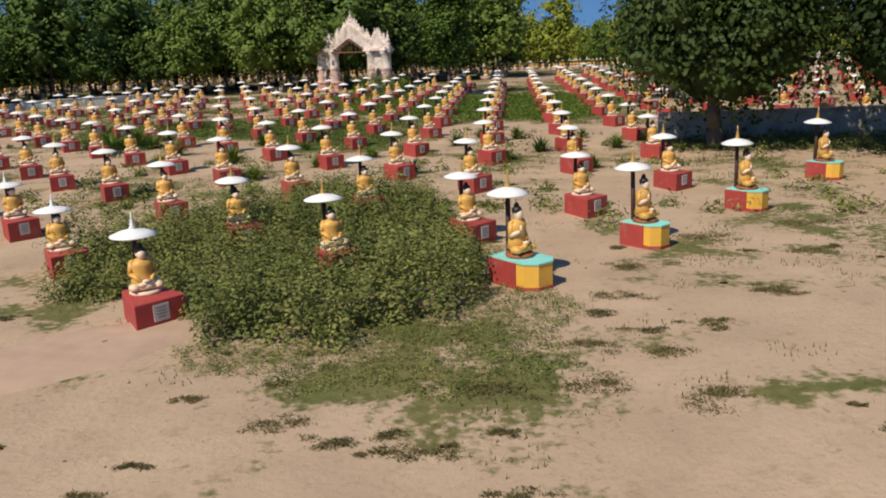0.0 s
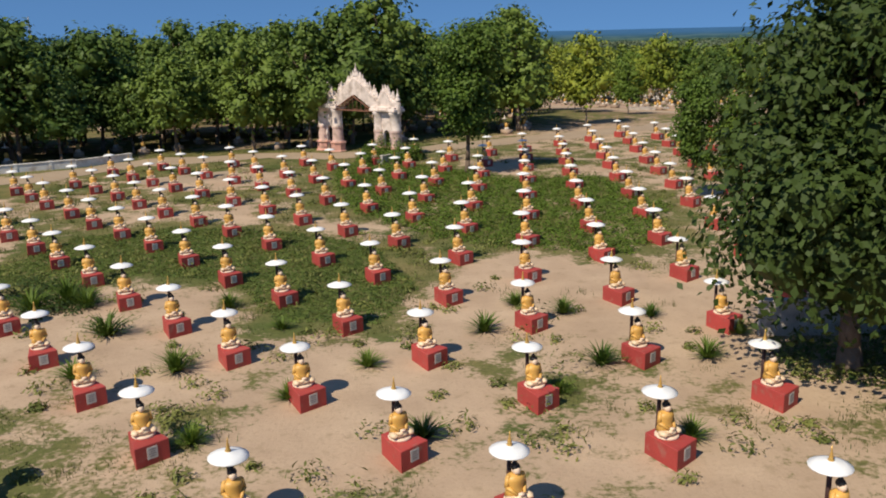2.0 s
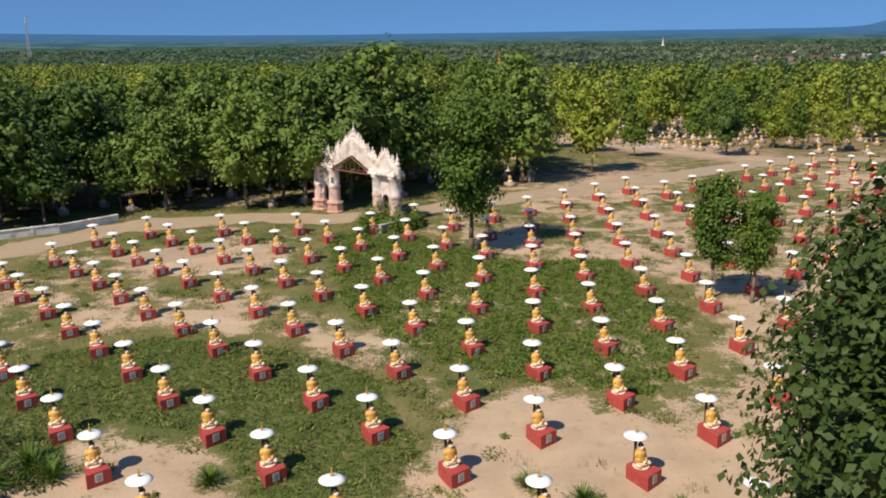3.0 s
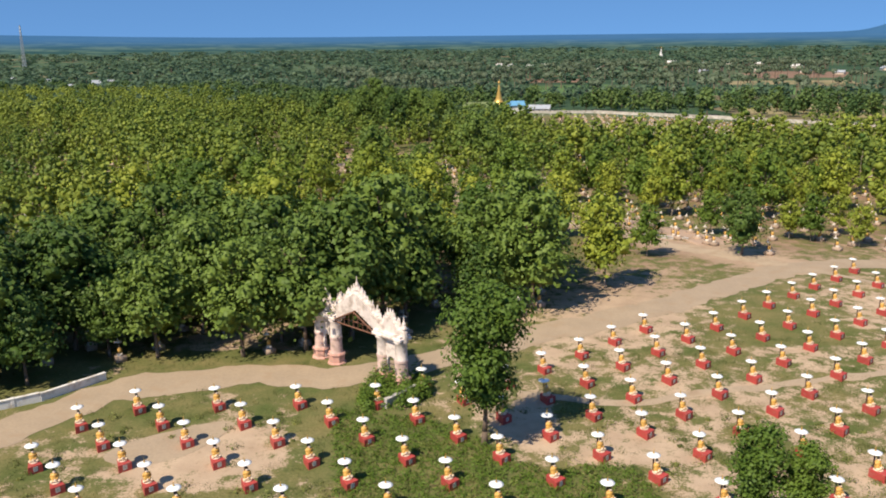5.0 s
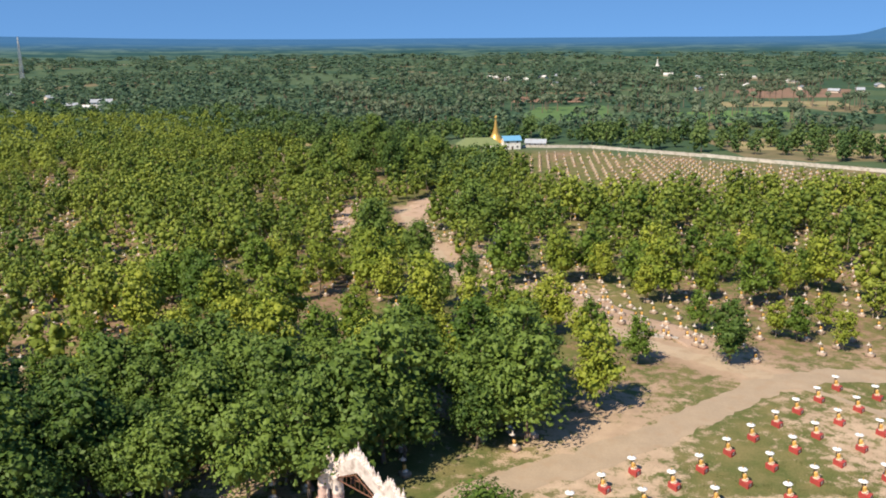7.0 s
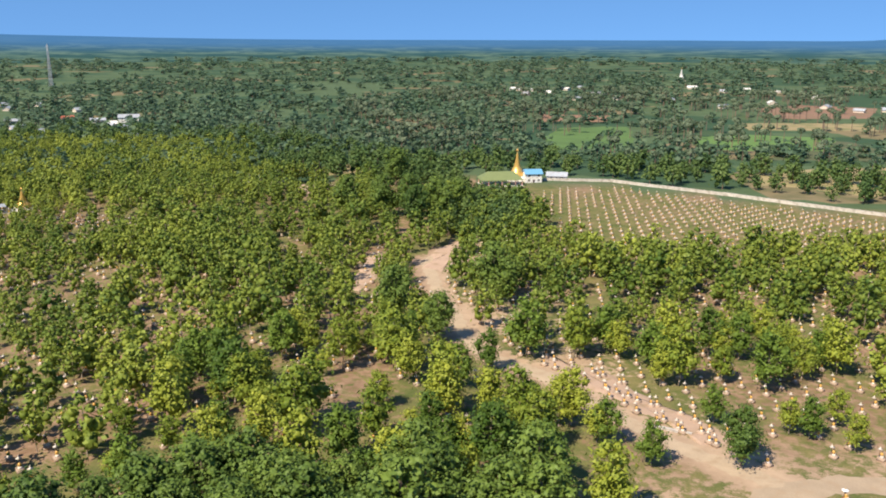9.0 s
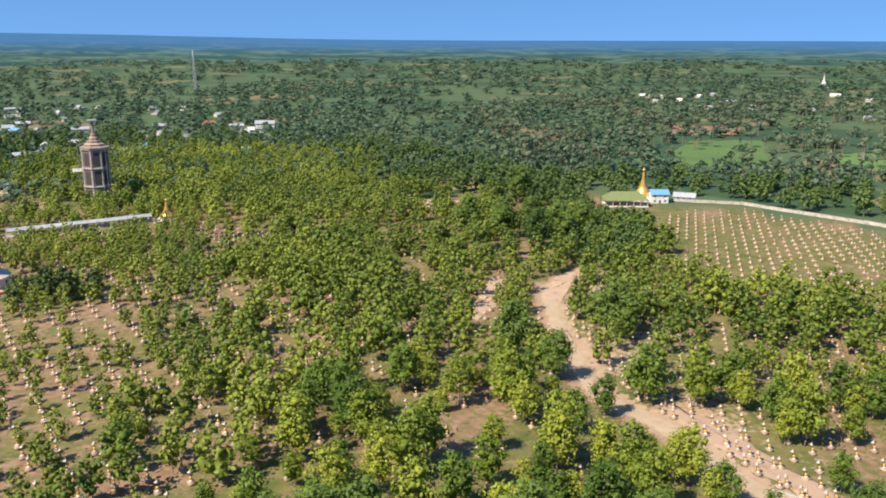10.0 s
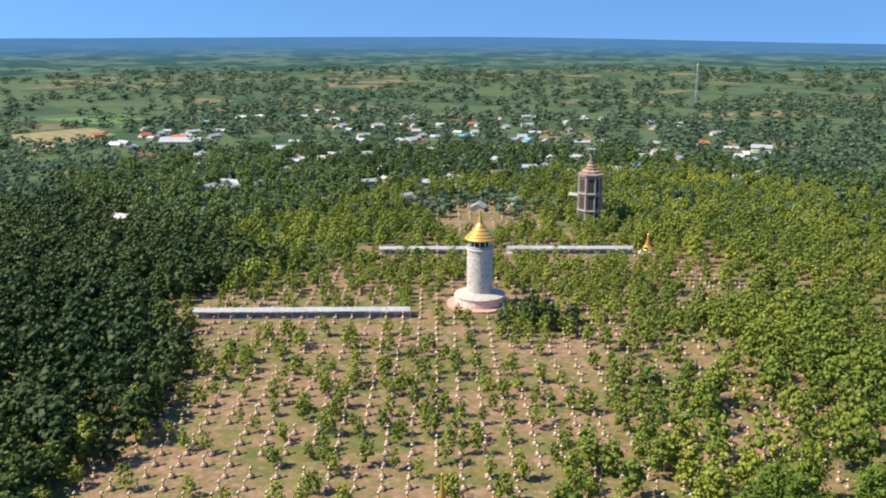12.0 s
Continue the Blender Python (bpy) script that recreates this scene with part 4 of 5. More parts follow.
def wall(name, line, height, thick, mat, label):
    """A masonry wall with a coping and posts, along a line."""
    e = tagged(new(name), label, "wall", kind="structure")
    for (xa, ya), (xb, yb) in zip(line, line[1:]):
        length, turn = math.hypot(xb - xa, yb - ya), math.degrees(math.atan2(yb - ya, xb - xa))
        z = float(ground_z((xa + xb) / 2, (ya + yb) / 2))
        bm = bmesh.new()
        box(bm, (length, thick, height + 0.4), (0, 0, height / 2 - 0.2), bevel=0.02)
        box(bm, (length, thick + 0.14, 0.1), (0, 0, height + 0.05), bevel=0.02)
        for k in range(int(length / 4) + 1):
            box(bm, (0.35, thick + 0.1, height + 0.5), (-length / 2 + k * 4 + 0.2, 0, height / 2 - 0.1), bevel=0.02)
        part("wall_length", bm_mesh("wall_length", bm, mat), e, "", pose((xa + xb) / 2, (ya + yb) / 2, z, 0, 0, turn))


# south wall uses CONCRETE, so its greyer colour stands in for tree shade
wall("wall_south", [(14.0, 58.4), (30, 57.6), (52, 56)], 1.75, 0.35, CONCRETE, "low whitewashed wall under dark trees, coloured grey for their shade")
wall("wall_west", [(-70, 112.5), (-58, 118.5), (-49, 124.8), (-44, 131)], 0.9, 0.3, WHITEWASH, "low weathered whitewashed wall beside the dirt road")
wall("wall_gate", [(-9.9, 122.2), (-6.6, 126.4)], 1.0, 0.4, CONCRETE, "short grey concrete wall in the hedge by the gateway")
wall("wall_north", [(45, 556), (86, 552), (112, 530), (141, 507), (172, 478), (205, 450), (250, 416), (300, 390)], 1.6, 0.4, PALE_WALL, "long weathered pale boundary wall of the statue field")
wall("wall_garden", [(38, 208), (46, 204)], 0.5, 0.5, CONCRETE, "low concrete wall before a cluster of statues")
bm = bmesh.new()
lathe(bm, [(1.0, -0.1), (1.0, 0.02), (0.9, 0.03)], 24)
for v in bm.verts:
    k = 1 + 0.12 * math.sin(3 * math.atan2(v.co.y, v.co.x) + 1)
    v.co.x, v.co.y = v.co.x * 6.5 * k, v.co.y * 3.2 * k
pad = tagged(new("concrete_pad", bm_mesh("concrete_pad", bm, DIRT)), "worn pale sandy concrete pad beside the road", "pad", kind="structure")
pad.matrix_basis = place(-31, 114, 40, 1, 0.03)


# ---- trees that stand alone and the dark belt behind the gateway ----
def tree_set(n, height, base, radius, lobes, count, size, leaf, bark, thick, seed, hollow=0.5, flat=0.35):
    return [tree_meshes(seed + k, height * (0.92 + 0.16 * (k % 3) / 2), base, radius, lobes, count, size, leaf, bark, thick, hollow, 0.0, flat) for k in range(n)]


BIG = tree_meshes(21, 17.0, 2.2, 7.0, 40, 30000, 0.185, LEAF_DARK, BARK, 0.45, 0.5)
big = tree("tree", BIG, "large dark green spreading tree beside the low wall")
big.matrix_basis = place(16.4, 53.6, 0, 1.08)
copy_thing(big, place(27, 47, 130, 1.05))
copy_thing(big, place(44, 62, 70, 1.0))
SLIM = tree_meshes(31, 12.8, 2.8, 2.9, 14, 8000, 0.17, LEAF_MID, BARK, 0.2, 0.5, 0.7)
t = tree("tree", SLIM, "slender green tree standing among the statues")
t.matrix_basis = place(20.8, 95.6, 0, 0.86)
copy_thing(t, place(24.0, 94.2, 100, 0.88))
ROUND = tree_meshes(33, 16.2, 3.0, 4.5, 20, 9500, 0.22, LEAF_MID, BARK, 0.28, 0.5, 0.9)
t = tree("tree", ROUND, "tall leafy green tree shading the statue rows")
t.matrix_basis = place(0.6, 113.4)
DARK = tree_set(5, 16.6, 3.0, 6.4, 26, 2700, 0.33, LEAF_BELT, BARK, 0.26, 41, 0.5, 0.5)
rs = np.random.RandomState(8)
belt = scatter(MANGO_BELT, 7.6, rs, 0.36)
first = {}
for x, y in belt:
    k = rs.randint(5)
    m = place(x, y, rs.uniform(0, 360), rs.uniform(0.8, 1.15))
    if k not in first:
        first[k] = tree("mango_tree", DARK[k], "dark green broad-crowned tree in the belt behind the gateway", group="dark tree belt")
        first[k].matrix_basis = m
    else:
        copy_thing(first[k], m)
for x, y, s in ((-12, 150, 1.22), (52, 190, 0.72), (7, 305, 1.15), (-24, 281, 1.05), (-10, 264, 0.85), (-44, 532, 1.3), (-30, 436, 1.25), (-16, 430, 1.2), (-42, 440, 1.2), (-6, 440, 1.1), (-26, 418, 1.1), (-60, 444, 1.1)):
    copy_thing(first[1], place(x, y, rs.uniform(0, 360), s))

# light green woodland: the nearest trees singly, the rest as one
LIGHT = tree_set(6, 13.0, 2.4, 5.0, 17, 1350, 0.31, LEAF_LIGHT, PALE_BARK, 0.13, 61, 0.5, 0.4) + tree_set(3, 13.4, 2.2, 5.2, 18, 1450, 0.31, LEAF_MID, PALE_BARK, 0.13, 71, 0.5, 0.4)
WOOD = [(-150, 120), (-80, 152), (-40, 168), (-4, 173), (14, 163), (27, 166), (36, 178), (44, 186), (60, 196), (90, 196), (240, 205), (260, 340), (135, 366), (85, 354), (36, 377), (34, 440), (-10, 470), (-110, 440), (-300, 470), (-352, 380), (-350, 292), (-326, 224), (-262, 190), (-215, 100)]
CLEARINGS = [[(-21, 340), (-14, 334), (-10, 352), (-2, 378), (12, 398), (4, 408), (-8, 392), (-17, 366)], [(-44, 312), (-37, 310), (-32, 345), (-34, 374), (-41, 372), (-42, 340)], [(18, 258), (29, 248), (44, 222), (58, 200), (50, 196), (35, 216), (19, 244)]]
wood = scatter(WOOD, 7.4, rs, 0.45)
WALKS = [[(-315, 221), (-246, 285)], [(-336, 352), (-289, 394)], [(-284, 400), (-232, 446)]]
OPEN_ROWS = [[(-205, 420), (-160, 472), (-122, 445), (-118, 400), (-165, 362)], [(-160, 300), (-140, 345), (-118, 335), (-130, 290)]]
near, rest, first = [], [], {}
for x, y in wood:
    west, east = bool(inside(FIELD_WEST, x, y)), bool(inside([(38, 192), (70, 190), (60, 230), (20, 262), (4, 300), (-14, 300), (-2, 262), (14, 230)], x, y))
    if off_line(TRACK, x, y) < 5.5 or math.hypot(x + 235, y - 318) < 20 or off_line(ROAD, x, y) < 8 or (x > 36 and off_line(ROAD, x, y) < 12) or any(inside(c, x, y) for c in CLEARINGS):
        continue
    # sparse saplings over the western rows, closer woods east of them
    fade = float(smooth01(x + 0.25 * (y - 250), -165, -75))
    clump = float(smooth01(waves(x, y, 34, 15), -0.35, 0.45))
    if west:
        if min(off_line(w, x - 6, y + 7) for w in WALKS) < 11.5:
            continue
        keep = 0.31 + 0.33 * fade + 0.34 * clump * (1 - fade) + 0.4 * float(smooth01(y - 0.3 * x, 330, 400))
    else:
        keep = 0.3 if east else (0.5 if y > 295 else 0.4) + 0.2 * clump if x > 30 else 0.44 + 0.36 * clump
    if any(inside(o, x, y) for o in OPEN_ROWS):
        keep *= 0.4
    if rs.rand() > keep:
        continue
    (near if y < 262 and -75 < x < 95 and len(near) < 300 else rest).append((x, y, rs.uniform(0.42, 0.76) + 0.15 * float(smooth01(y, 290, 360)) + 0.4 * fade * rs.rand() + 0.2 * fade if west else rs.uniform(0.65, 1.2) * (1.15 if x > 30 and y > 310 else 1.0)))
for x, y, s in near:
    k = rs.choice(9)
    m = place(x, y, rs.uniform(0, 360), s)
    if k not in first:
        first[k] = tree("young_tree", LIGHT[k], "slim yellow-green young woodland tree" if k < 6 else "slim green young woodland tree", group="young woodland")
        first[k].matrix_basis = m
    else:
        copy_thing(first[k], m)


def merged_trees(name, variants, items, leaf, bark, label, trunk_from=0.0):
    """Woodland of many trees in one mesh: items are x, y, scale, tone."""
    vs, fs, ts, ks, n = [], [], [], [], 0
    rs = np.random.RandomState(len(items))
    for x, y, s, tone in items:
        v, f, k = variants[rs.randint(len(variants))]
        a = rs.uniform(0, 6.28)
        c, d = math.cos(a) * s, math.sin(a) * s
        vs.append(np.column_stack([x + v[:, 0] * c - v[:, 1] * d, y + v[:, 0] * d + v[:, 1] * c, v[:, 2] * min(s, 1.25) + float(ground_z(x, y))]))
        fs.append(f + n)
        ks.append(k)
        ts.append(np.full(len(v), tone))
        n += len(v)
    me = mesh_of(name, np.concatenate(vs), np.concatenate(fs), [leaf, bark], np.concatenate(ks), np.concatenate(ts))
    return tagged(new(name, me), label, "woodland", kind="stuff")


def light_variant(seed, height, base, radius, lobes, count, size, thick=0.14, flat=0.8):
    rs = np.random.RandomState(seed)
    pts, d, c, r = crown_points(count, rs, height, base, radius, lobes, 0.6)
    v, f = leaves(pts, size, rs, d, flat)
    iv, jf = leaf_masses(c, r, rs)
    v, f = np.concatenate([v, iv]), np.concatenate([f, jf + len(v)])
    a = np.array([(math.cos(t) * thick, math.sin(t) * thick) for t in (0, 1.57, 3.14, 4.71)])
    tv = np.array([(p, q, -0.3) for p, q in a] + [(p * 0.5, q * 0.5, height * 0.7) for p, q in a])
    tf = np.array([(k, (k + 1) % 4, 4 + (k + 1) % 4, 4 + k) for k in range(4)]) + len(v)
    return np.concatenate([v, tv]), np.concatenate([f, tf]), np.concatenate([np.zeros(len(f), int), np.ones(4, int)])


MIDS = [light_variant(100 + k, 13.0 + (k % 3) - 1, 1.6, 4.3 + 0.4 * (k % 4), 9 + k, 190, 0.54, 0.14, 0.2) for k in range(9)]
DARKS = [light_variant(120 + k, 13.0, 1.2, 6.2, 13, 120, 0.9, 0.3, 0.2) for k in range(6)]
tone = lambda x, y: float(np.clip(0.5 + 0.35 * waves(x, y, 45, 21) + rs.uniform(-0.35, 0.35), 0, 1))
north = [(x, y, rs.uniform(0.75, 1.15)) for x, y in scatter([(-430, 300), (-352, 290), (-345, 385), (-300, 470), (-110, 445), (-40, 470), (-60, 540), (-140, 560), (-150, 640), (-175, 700), (-245, 705), (-345, 715), (-390, 690), (-440, 602), (-470, 500), (-450, 420)], 8.4, rs) if rs.rand() < 0.85 and math.hypot(x + 292, y - 495) > 12 and not inside(FIELD_NORTH, x, y) and not inside([(-112, 516), (-92, 500), (-56, 518), (-60, 536), (-104, 540)], x, y)]
merged_trees("woodland", MIDS, [(x, y, s, tone(x, y) * (0.5 if -115 < x < 30 and y > 300 else 1.0)) for x, y, s in rest + north], LEAF_WOODS, PALE_BARK, "open woodland of young yellow-green trees")
LEAF_DENSE = leaf_material("dense_wood_leaves", (0.021, 0.048, 0.014), (0.088, 0.128, 0.031), attribute=True, glow=0.2)
LEAF_DEEP = leaf_material("deep_green_leaves", (0.052, 0.105, 0.030), (0.15, 0.21, 0.055), attribute=True, glow=0.3)
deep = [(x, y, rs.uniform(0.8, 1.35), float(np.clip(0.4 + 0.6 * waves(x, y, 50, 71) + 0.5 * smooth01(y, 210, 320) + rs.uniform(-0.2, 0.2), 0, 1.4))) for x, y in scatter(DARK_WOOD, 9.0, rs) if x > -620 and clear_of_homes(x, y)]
deep += [(x, y, rs.uniform(0.7, 0.95), rs.rand()) for x, y in scatter([(-216, 308), (-190, 330), (-176, 318), (-205, 292)], 9, rs)]
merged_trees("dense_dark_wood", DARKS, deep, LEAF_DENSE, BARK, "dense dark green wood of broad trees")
ring_wood = [(x, y, rs.uniform(0.6, 1.15), rs.rand() * 0.7 + (0.6 if y < 520 else 0)) for x, y in scatter([(-720, 330), (-430, 310), (-475, 500), (-445, 605), (-392, 695), (-345, 722), (-175, 706), (-145, 640), (-135, 562), (-60, 545), (-10, 475), (-6, 540), (-60, 640), (-140, 760), (-340, 800), (-480, 790), (-760, 560)], 10.2, rs) if rs.rand() < 0.8 and clear_of_homes(x, y) and math.hypot(x + 292, y - 495) > 22 and not inside(FIELD_NORTH, x, y) and not inside([(-112, 516), (-92, 500), (-56, 518), (-60, 536), (-104, 540)], x, y)]
ring_wood += [(x, y, rs.uniform(0.6, 1.0), rs.rand()) for x, y in scatter([(-10, 385), (25, 390), (30, 470), (5, 500), (-30, 470)], 8.0, rs)]
ring_wood += [(x, y, rs.uniform(0.6, 1.2), rs.rand()) for x, y in scatter([(-70, 560), (0, 566), (40, 560), (70, 570), (180, 500), (240, 450), (300, 430), (300, 520), (150, 620), (0, 640), (-80, 620)], 13, rs) if rs.rand() < 0.6]
merged_trees("village_wood", DARKS, ring_wood, LEAF_DEEP, BARK, "mixed trees round the village")
TINY = [light_variant(140 + k, 8.5, 0.3, 5.4, 4, 28, 1.3, 0.3, 0.05) for k in range(8)]
far = []
rad = 560.0
OPEN_PLOTS = [(52, 690, 168, 905), (172, 700, 330, 830), (60, 925, 165, 1025), (330, 960, 520, 1180), (165, 500, 330, 640), (255, 850, 420, 930), (-112, 562, -60, 632), (-1125, 430, -970, 570), (-1300, 560, -1130, 700)]
while rad < 3300:
    step = rad / 45
    for b in np.arange(-62, 88, math.degrees(step / rad)):
        q = radians(b + rs.uniform(-0.5, 0.5))
        r = rad + rs.uniform(-0.5, 0.5) * step
        x, y = -math.sin(q) * r, 40 + math.cos(q) * r
        if y < 330 and x > -500 or inside([(-360, 60), (-352, 380), (-300, 470), (-60, 640), (60, 640), (300, 520), (300, 300), (-300, 60)], x, y):
            continue
        if any(p < x < r2 and q < y < s2 for p, q, r2, s2 in OPEN_PLOTS) and rs.rand() < 0.9:
            continue
        step_keep = 0.55 if 0 < x < 600 and 650 < y < 1300 else 1.0
        dens = step_keep * (1.0 if r < 1300 else 0.64) + 0.8 * float(waves(x, y, 160, 31)) + 0.5 * float(waves(x, y, 60, 32))
        if r < 900 and x < -200:
            dens += 0.3
        if rs.rand() < dens and clear_of_homes(x, y):
            far.append((x, y, rs.uniform(0.6, 1.4) * 1.25 * max(0.9, step / 12) ** 0.75, rs.rand()))
    rad += step
merged_trees("far_woods", TINY, far, LEAF_FAR_HAZE, BARK, "distant scattered trees and hedgerows of the plain")


# ---- bushes and grass ----
def bush_points(poly, step, rs, height, per):
    c = scatter(poly, step, rs)
    h = height * (0.5 + 0.6 * rs.rand(len(c))) * (1 + 0.35 * waves(c[:, 0], c[:, 1], 3.0, 40))
    n = len(c) * per
    base = np.repeat(c, per, 0)
    hh = np.repeat(h, per)
    d = rs.normal(size=(n, 3))
    d /= np.linalg.norm(d, axis=1)[:, None]
    d[:, 2] = np.abs(d[:, 2])
    p = np.column_stack([base + d[:, :2] * step * 0.85 * rs.uniform(0.3, 1, n)[:, None], d[:, 2] * hh * rs.uniform(0.35, 1.05, n) + ground_z(base[:, 0], base[:, 1])])
    return p, d, np.repeat(rs.rand(len(c)), per)


def shrubs(name, poly, step, height, per, size, label, seed, mat, flat=0.9, slim=0.66):
    rs = np.random.RandomState(seed)
    p, d, t = bush_points(poly, step, rs, height, per)
    v, f = leaves(p, size, rs, d, flat, slim)
    tagged(new(name, mesh_of(name, v, f, mat, None, np.repeat(t, 4))), label, "shrubs", kind="stuff")


shrubs("shrub_thicket", [(-8.0, 23.3), (-9.4, 24.7), (-13.0, 25.2), (-12.4, 26.6), (-14.6, 29), (-13.8, 33), (-11, 36), (-6, 42), (-1.5, 40.5), (-0.4, 34), (0.2, 28.5), (0.4, 23.5), (-0.6, 21.4), (-2.4, 21.6), (-3.6, 19.6), (-5.6, 20.6), (-7.0, 20.2), (-7.4, 21.8)], 0.62, 1.75, 150, 0.066, "thicket of waist-high green shrubs swallowing the pedestals", 3, LEAF_SHRUB)
shrubs("hedge", [(-13.6, 127.4), (-11, 130), (-6, 130.5), (-4.8, 126), (-6.5, 122.6), (-12, 121.5)], 1.2, 3.0, 260, 0.14, "overgrown green hedge before the gateway", 5, LEAF_MID)
shrubs("wall_shrubs", [(13.5, 52.5), (28, 49), (31, 56.5), (14, 57.3)], 0.8, 0.8, 60, 0.09, "low green shrubs along the whitewashed wall", 6, LEAF_SHRUB)
shrubs("green_weeds", WEEDY, 0.9, 0.62, 44, 0.15, "knee-high green weeds between the statues", 7, LEAF_MID, 1.0, 0.3)
rs = np.random.RandomState(17)
cx, cy = rs.uniform(-45, 60, 5200), rs.uniform(14, 150, 5200)
ok = (rs.rand(5200) < 0.06 + 0.94 * smooth01(grass_cover(cx, cy), 0.25, 0.6)) & (off_line(ROAD, cx, cy) > 3.5)
cx, cy = cx[ok], cy[ok]
per = 34
n = len(cx) * per
bx, by = np.repeat(cx, per) + rs.normal(0, 0.4, n), np.repeat(cy, per) + rs.normal(0, 0.4, n)
a, h = rs.uniform(0, 6.28, n), rs.uniform(0.10, 0.34, n) * np.repeat(rs.uniform(0.4, 1.3, len(cx)) * (0.45 + 0.55 * smooth01(cy, 30, 60)), per)
bz = ground_z(bx, by)
lean = rs.uniform(0.1, 0.7, n) * h
w = 0.02
v = np.stack([np.column_stack([bx - w * np.sin(a), by + w * np.cos(a), bz - 0.02]), np.column_stack([bx + w * np.sin(a), by - w * np.cos(a), bz - 0.02]), np.column_stack([bx + lean * np.cos(a), by + lean * np.sin(a), bz + h])], 1).reshape(-1, 3)
tagged(new("grass", mesh_of("grass", v, np.arange(3 * n).reshape(-1, 3), LEAF_GRASS, None, np.repeat(np.repeat(rs.rand(len(cx)), per), 3))), "tufts of dry and green grass on sandy soil", "grass", kind="stuff")


rs = np.random.RandomState(91)
wx, wy = rs.uniform(-45, 48, 2300), 33 + 89 * rs.rand(2300) ** 1.45
ok = (rs.rand(2300) < 0.12 + 0.6 * grass_cover(wx, wy)) & (off_line(ROAD, wx, wy) > 4)
wx, wy = wx[ok] + 1.2 * waves(wy[ok], wx[ok], 4, 51), wy[ok] + 1.2 * waves(wx[ok], wy[ok], 4, 52)
wh = rs.uniform(0.25, 0.75, len(wx)) * (1 + 0.8 * (rs.rand(len(wx)) < 0.2))
per = 56
n = len(wx) * per
d = rs.normal(size=(n, 3))
d /= np.linalg.norm(d, axis=1)[:, None]
d[:, 2] = np.abs(d[:, 2])
k = np.repeat(np.arange(len(wx)), per)
q = rs.uniform(0.3, 1.05, n)
p = np.column_stack([wx[k] + d[:, 0] * wh[k] * 1.3 * q, wy[k] + d[:, 1] * wh[k] * 1.3 * q, ground_z(wx[k], wy[k]) + d[:, 2] * wh[k] * q])
v, f = leaves(p, 0.13, rs, d, 0.3, 0.34)
tagged(new("scattered_weeds", mesh_of("scattered_weeds", v, f, LEAF_SHRUB, None, np.repeat(np.repeat(rs.rand(len(wx)), per), 4))), "scattered low weeds on sandy ground between statues", "weeds", kind="stuff")

shrubs("ground_cover", [(-7.6, 20.6), (-6.8, 18.8), (-5.2, 18.4), (-4.4, 17.2), (-2.6, 17.8), (-1.0, 16.4), (0.6, 17.6), (2.2, 18.0), (1.8, 20.2), (3.0, 22.2), (2.2, 24.4), (2.9, 27.2), (1.9, 29), (0.5, 31), (-0.5, 22), (-5, 20.5)], 0.34, 0.20, 46, 0.032, "low creeping weeds at the edge of the thicket", 12, LEAF_SHRUB, 1.1, 0.5)
shrubs("field_grass_patch", LUSH, 0.5, 0.22, 30, 0.12, "patch of lush low green grass", 13, LEAF_LUSH, 1.6, 0.25)

# flattened dry weeds in small mats on the open sand
rs = np.random.RandomState(23)
mats = [(-4.1, 16.0, 0.5), (-3.0, 15.0, 0.45), (-2.0, 14.6, 0.3), (-1.0, 14.4, 0.5), (0.2, 15.2, 0.25), (4.4, 16.2, 0.8), (4.2, 20.2, 0.4), (8.2, 23.4, 0.5), (11.2, 28.0, 0.9), (4.0, 18.8, 0.6), (4.0, 23.2, 0.6), (-2.0, 15.3, 0.3), (3.2, 21.6, 0.5), (5.2, 26.4, 0.7), (8.6, 30.0, 0.9), (13.0, 32.0, 1.0), (2.2, 17.2, 0.7), (0.6, 17.0, 0.8), (2.6, 19.4, 0.6), (6.0, 20.6, 0.4)]
mats += [(rs.uniform(-15, 22), 13 + 30 * rs.rand() ** 1.2, rs.uniform(0.12, 0.4)) for _ in range(70)]
p, tones = [], []
for x, y, size in mats:
    n = int(60 + 900 * size)
    twigs = rs.normal(size=(9, 2)) * (size * 0.62, size * 0.34)
    o = twigs[rs.randint(9, size=n)] + rs.normal(size=(n, 2)) * (size * 0.26, size * 0.15)
    p.append(np.column_stack([x + o[:, 0], y + o[:, 1], rs.uniform(0.0, 0.05, n)]))
    tones.append(np.full(n, rs.rand()) * rs.uniform(0.6, 1.0, n))
p, tones = np.concatenate(p), np.concatenate(tones)
p[:, 2] += ground_z(p[:, 0], p[:, 1])
v, f = leaves(p, 0.045, rs, None, 0.9, 0.22)
tagged(new("dry_weeds", mesh_of("dry_weeds", v, f, LEAF_DRY, None, np.repeat(tones, 4))), "flattened dry brown and olive weeds on sand", "weeds", kind="stuff")
stones = [(rs.uniform(-16, 22), 9 + 40 * rs.rand() ** 1.3) for _ in range(240)]
bm = bmesh.new()
ball(bm, (0.07, 0.05, 0.035), (0, 0, 0.015), 0, 1)
bmesh.ops.triangulate(bm, faces=bm.faces)
me = bm_mesh("pebble", bm, CONCRETE)
pv, pf = np.array([q.co[:] for q in me.vertices]), np.array([list(q.vertices) for q in me.polygons])
bpy.data.meshes.remove(me)
many("pebbles", pv, pf, np.zeros(len(pf), int), stones, rs.uniform(0, 6, 240), [material("brown_pebbles", (0.19, 0.14, 0.1), 0.9, island=True)], "small brown pebbles and clods on sand", "pebbles", rs.uniform(0.25, 0.9, 240))

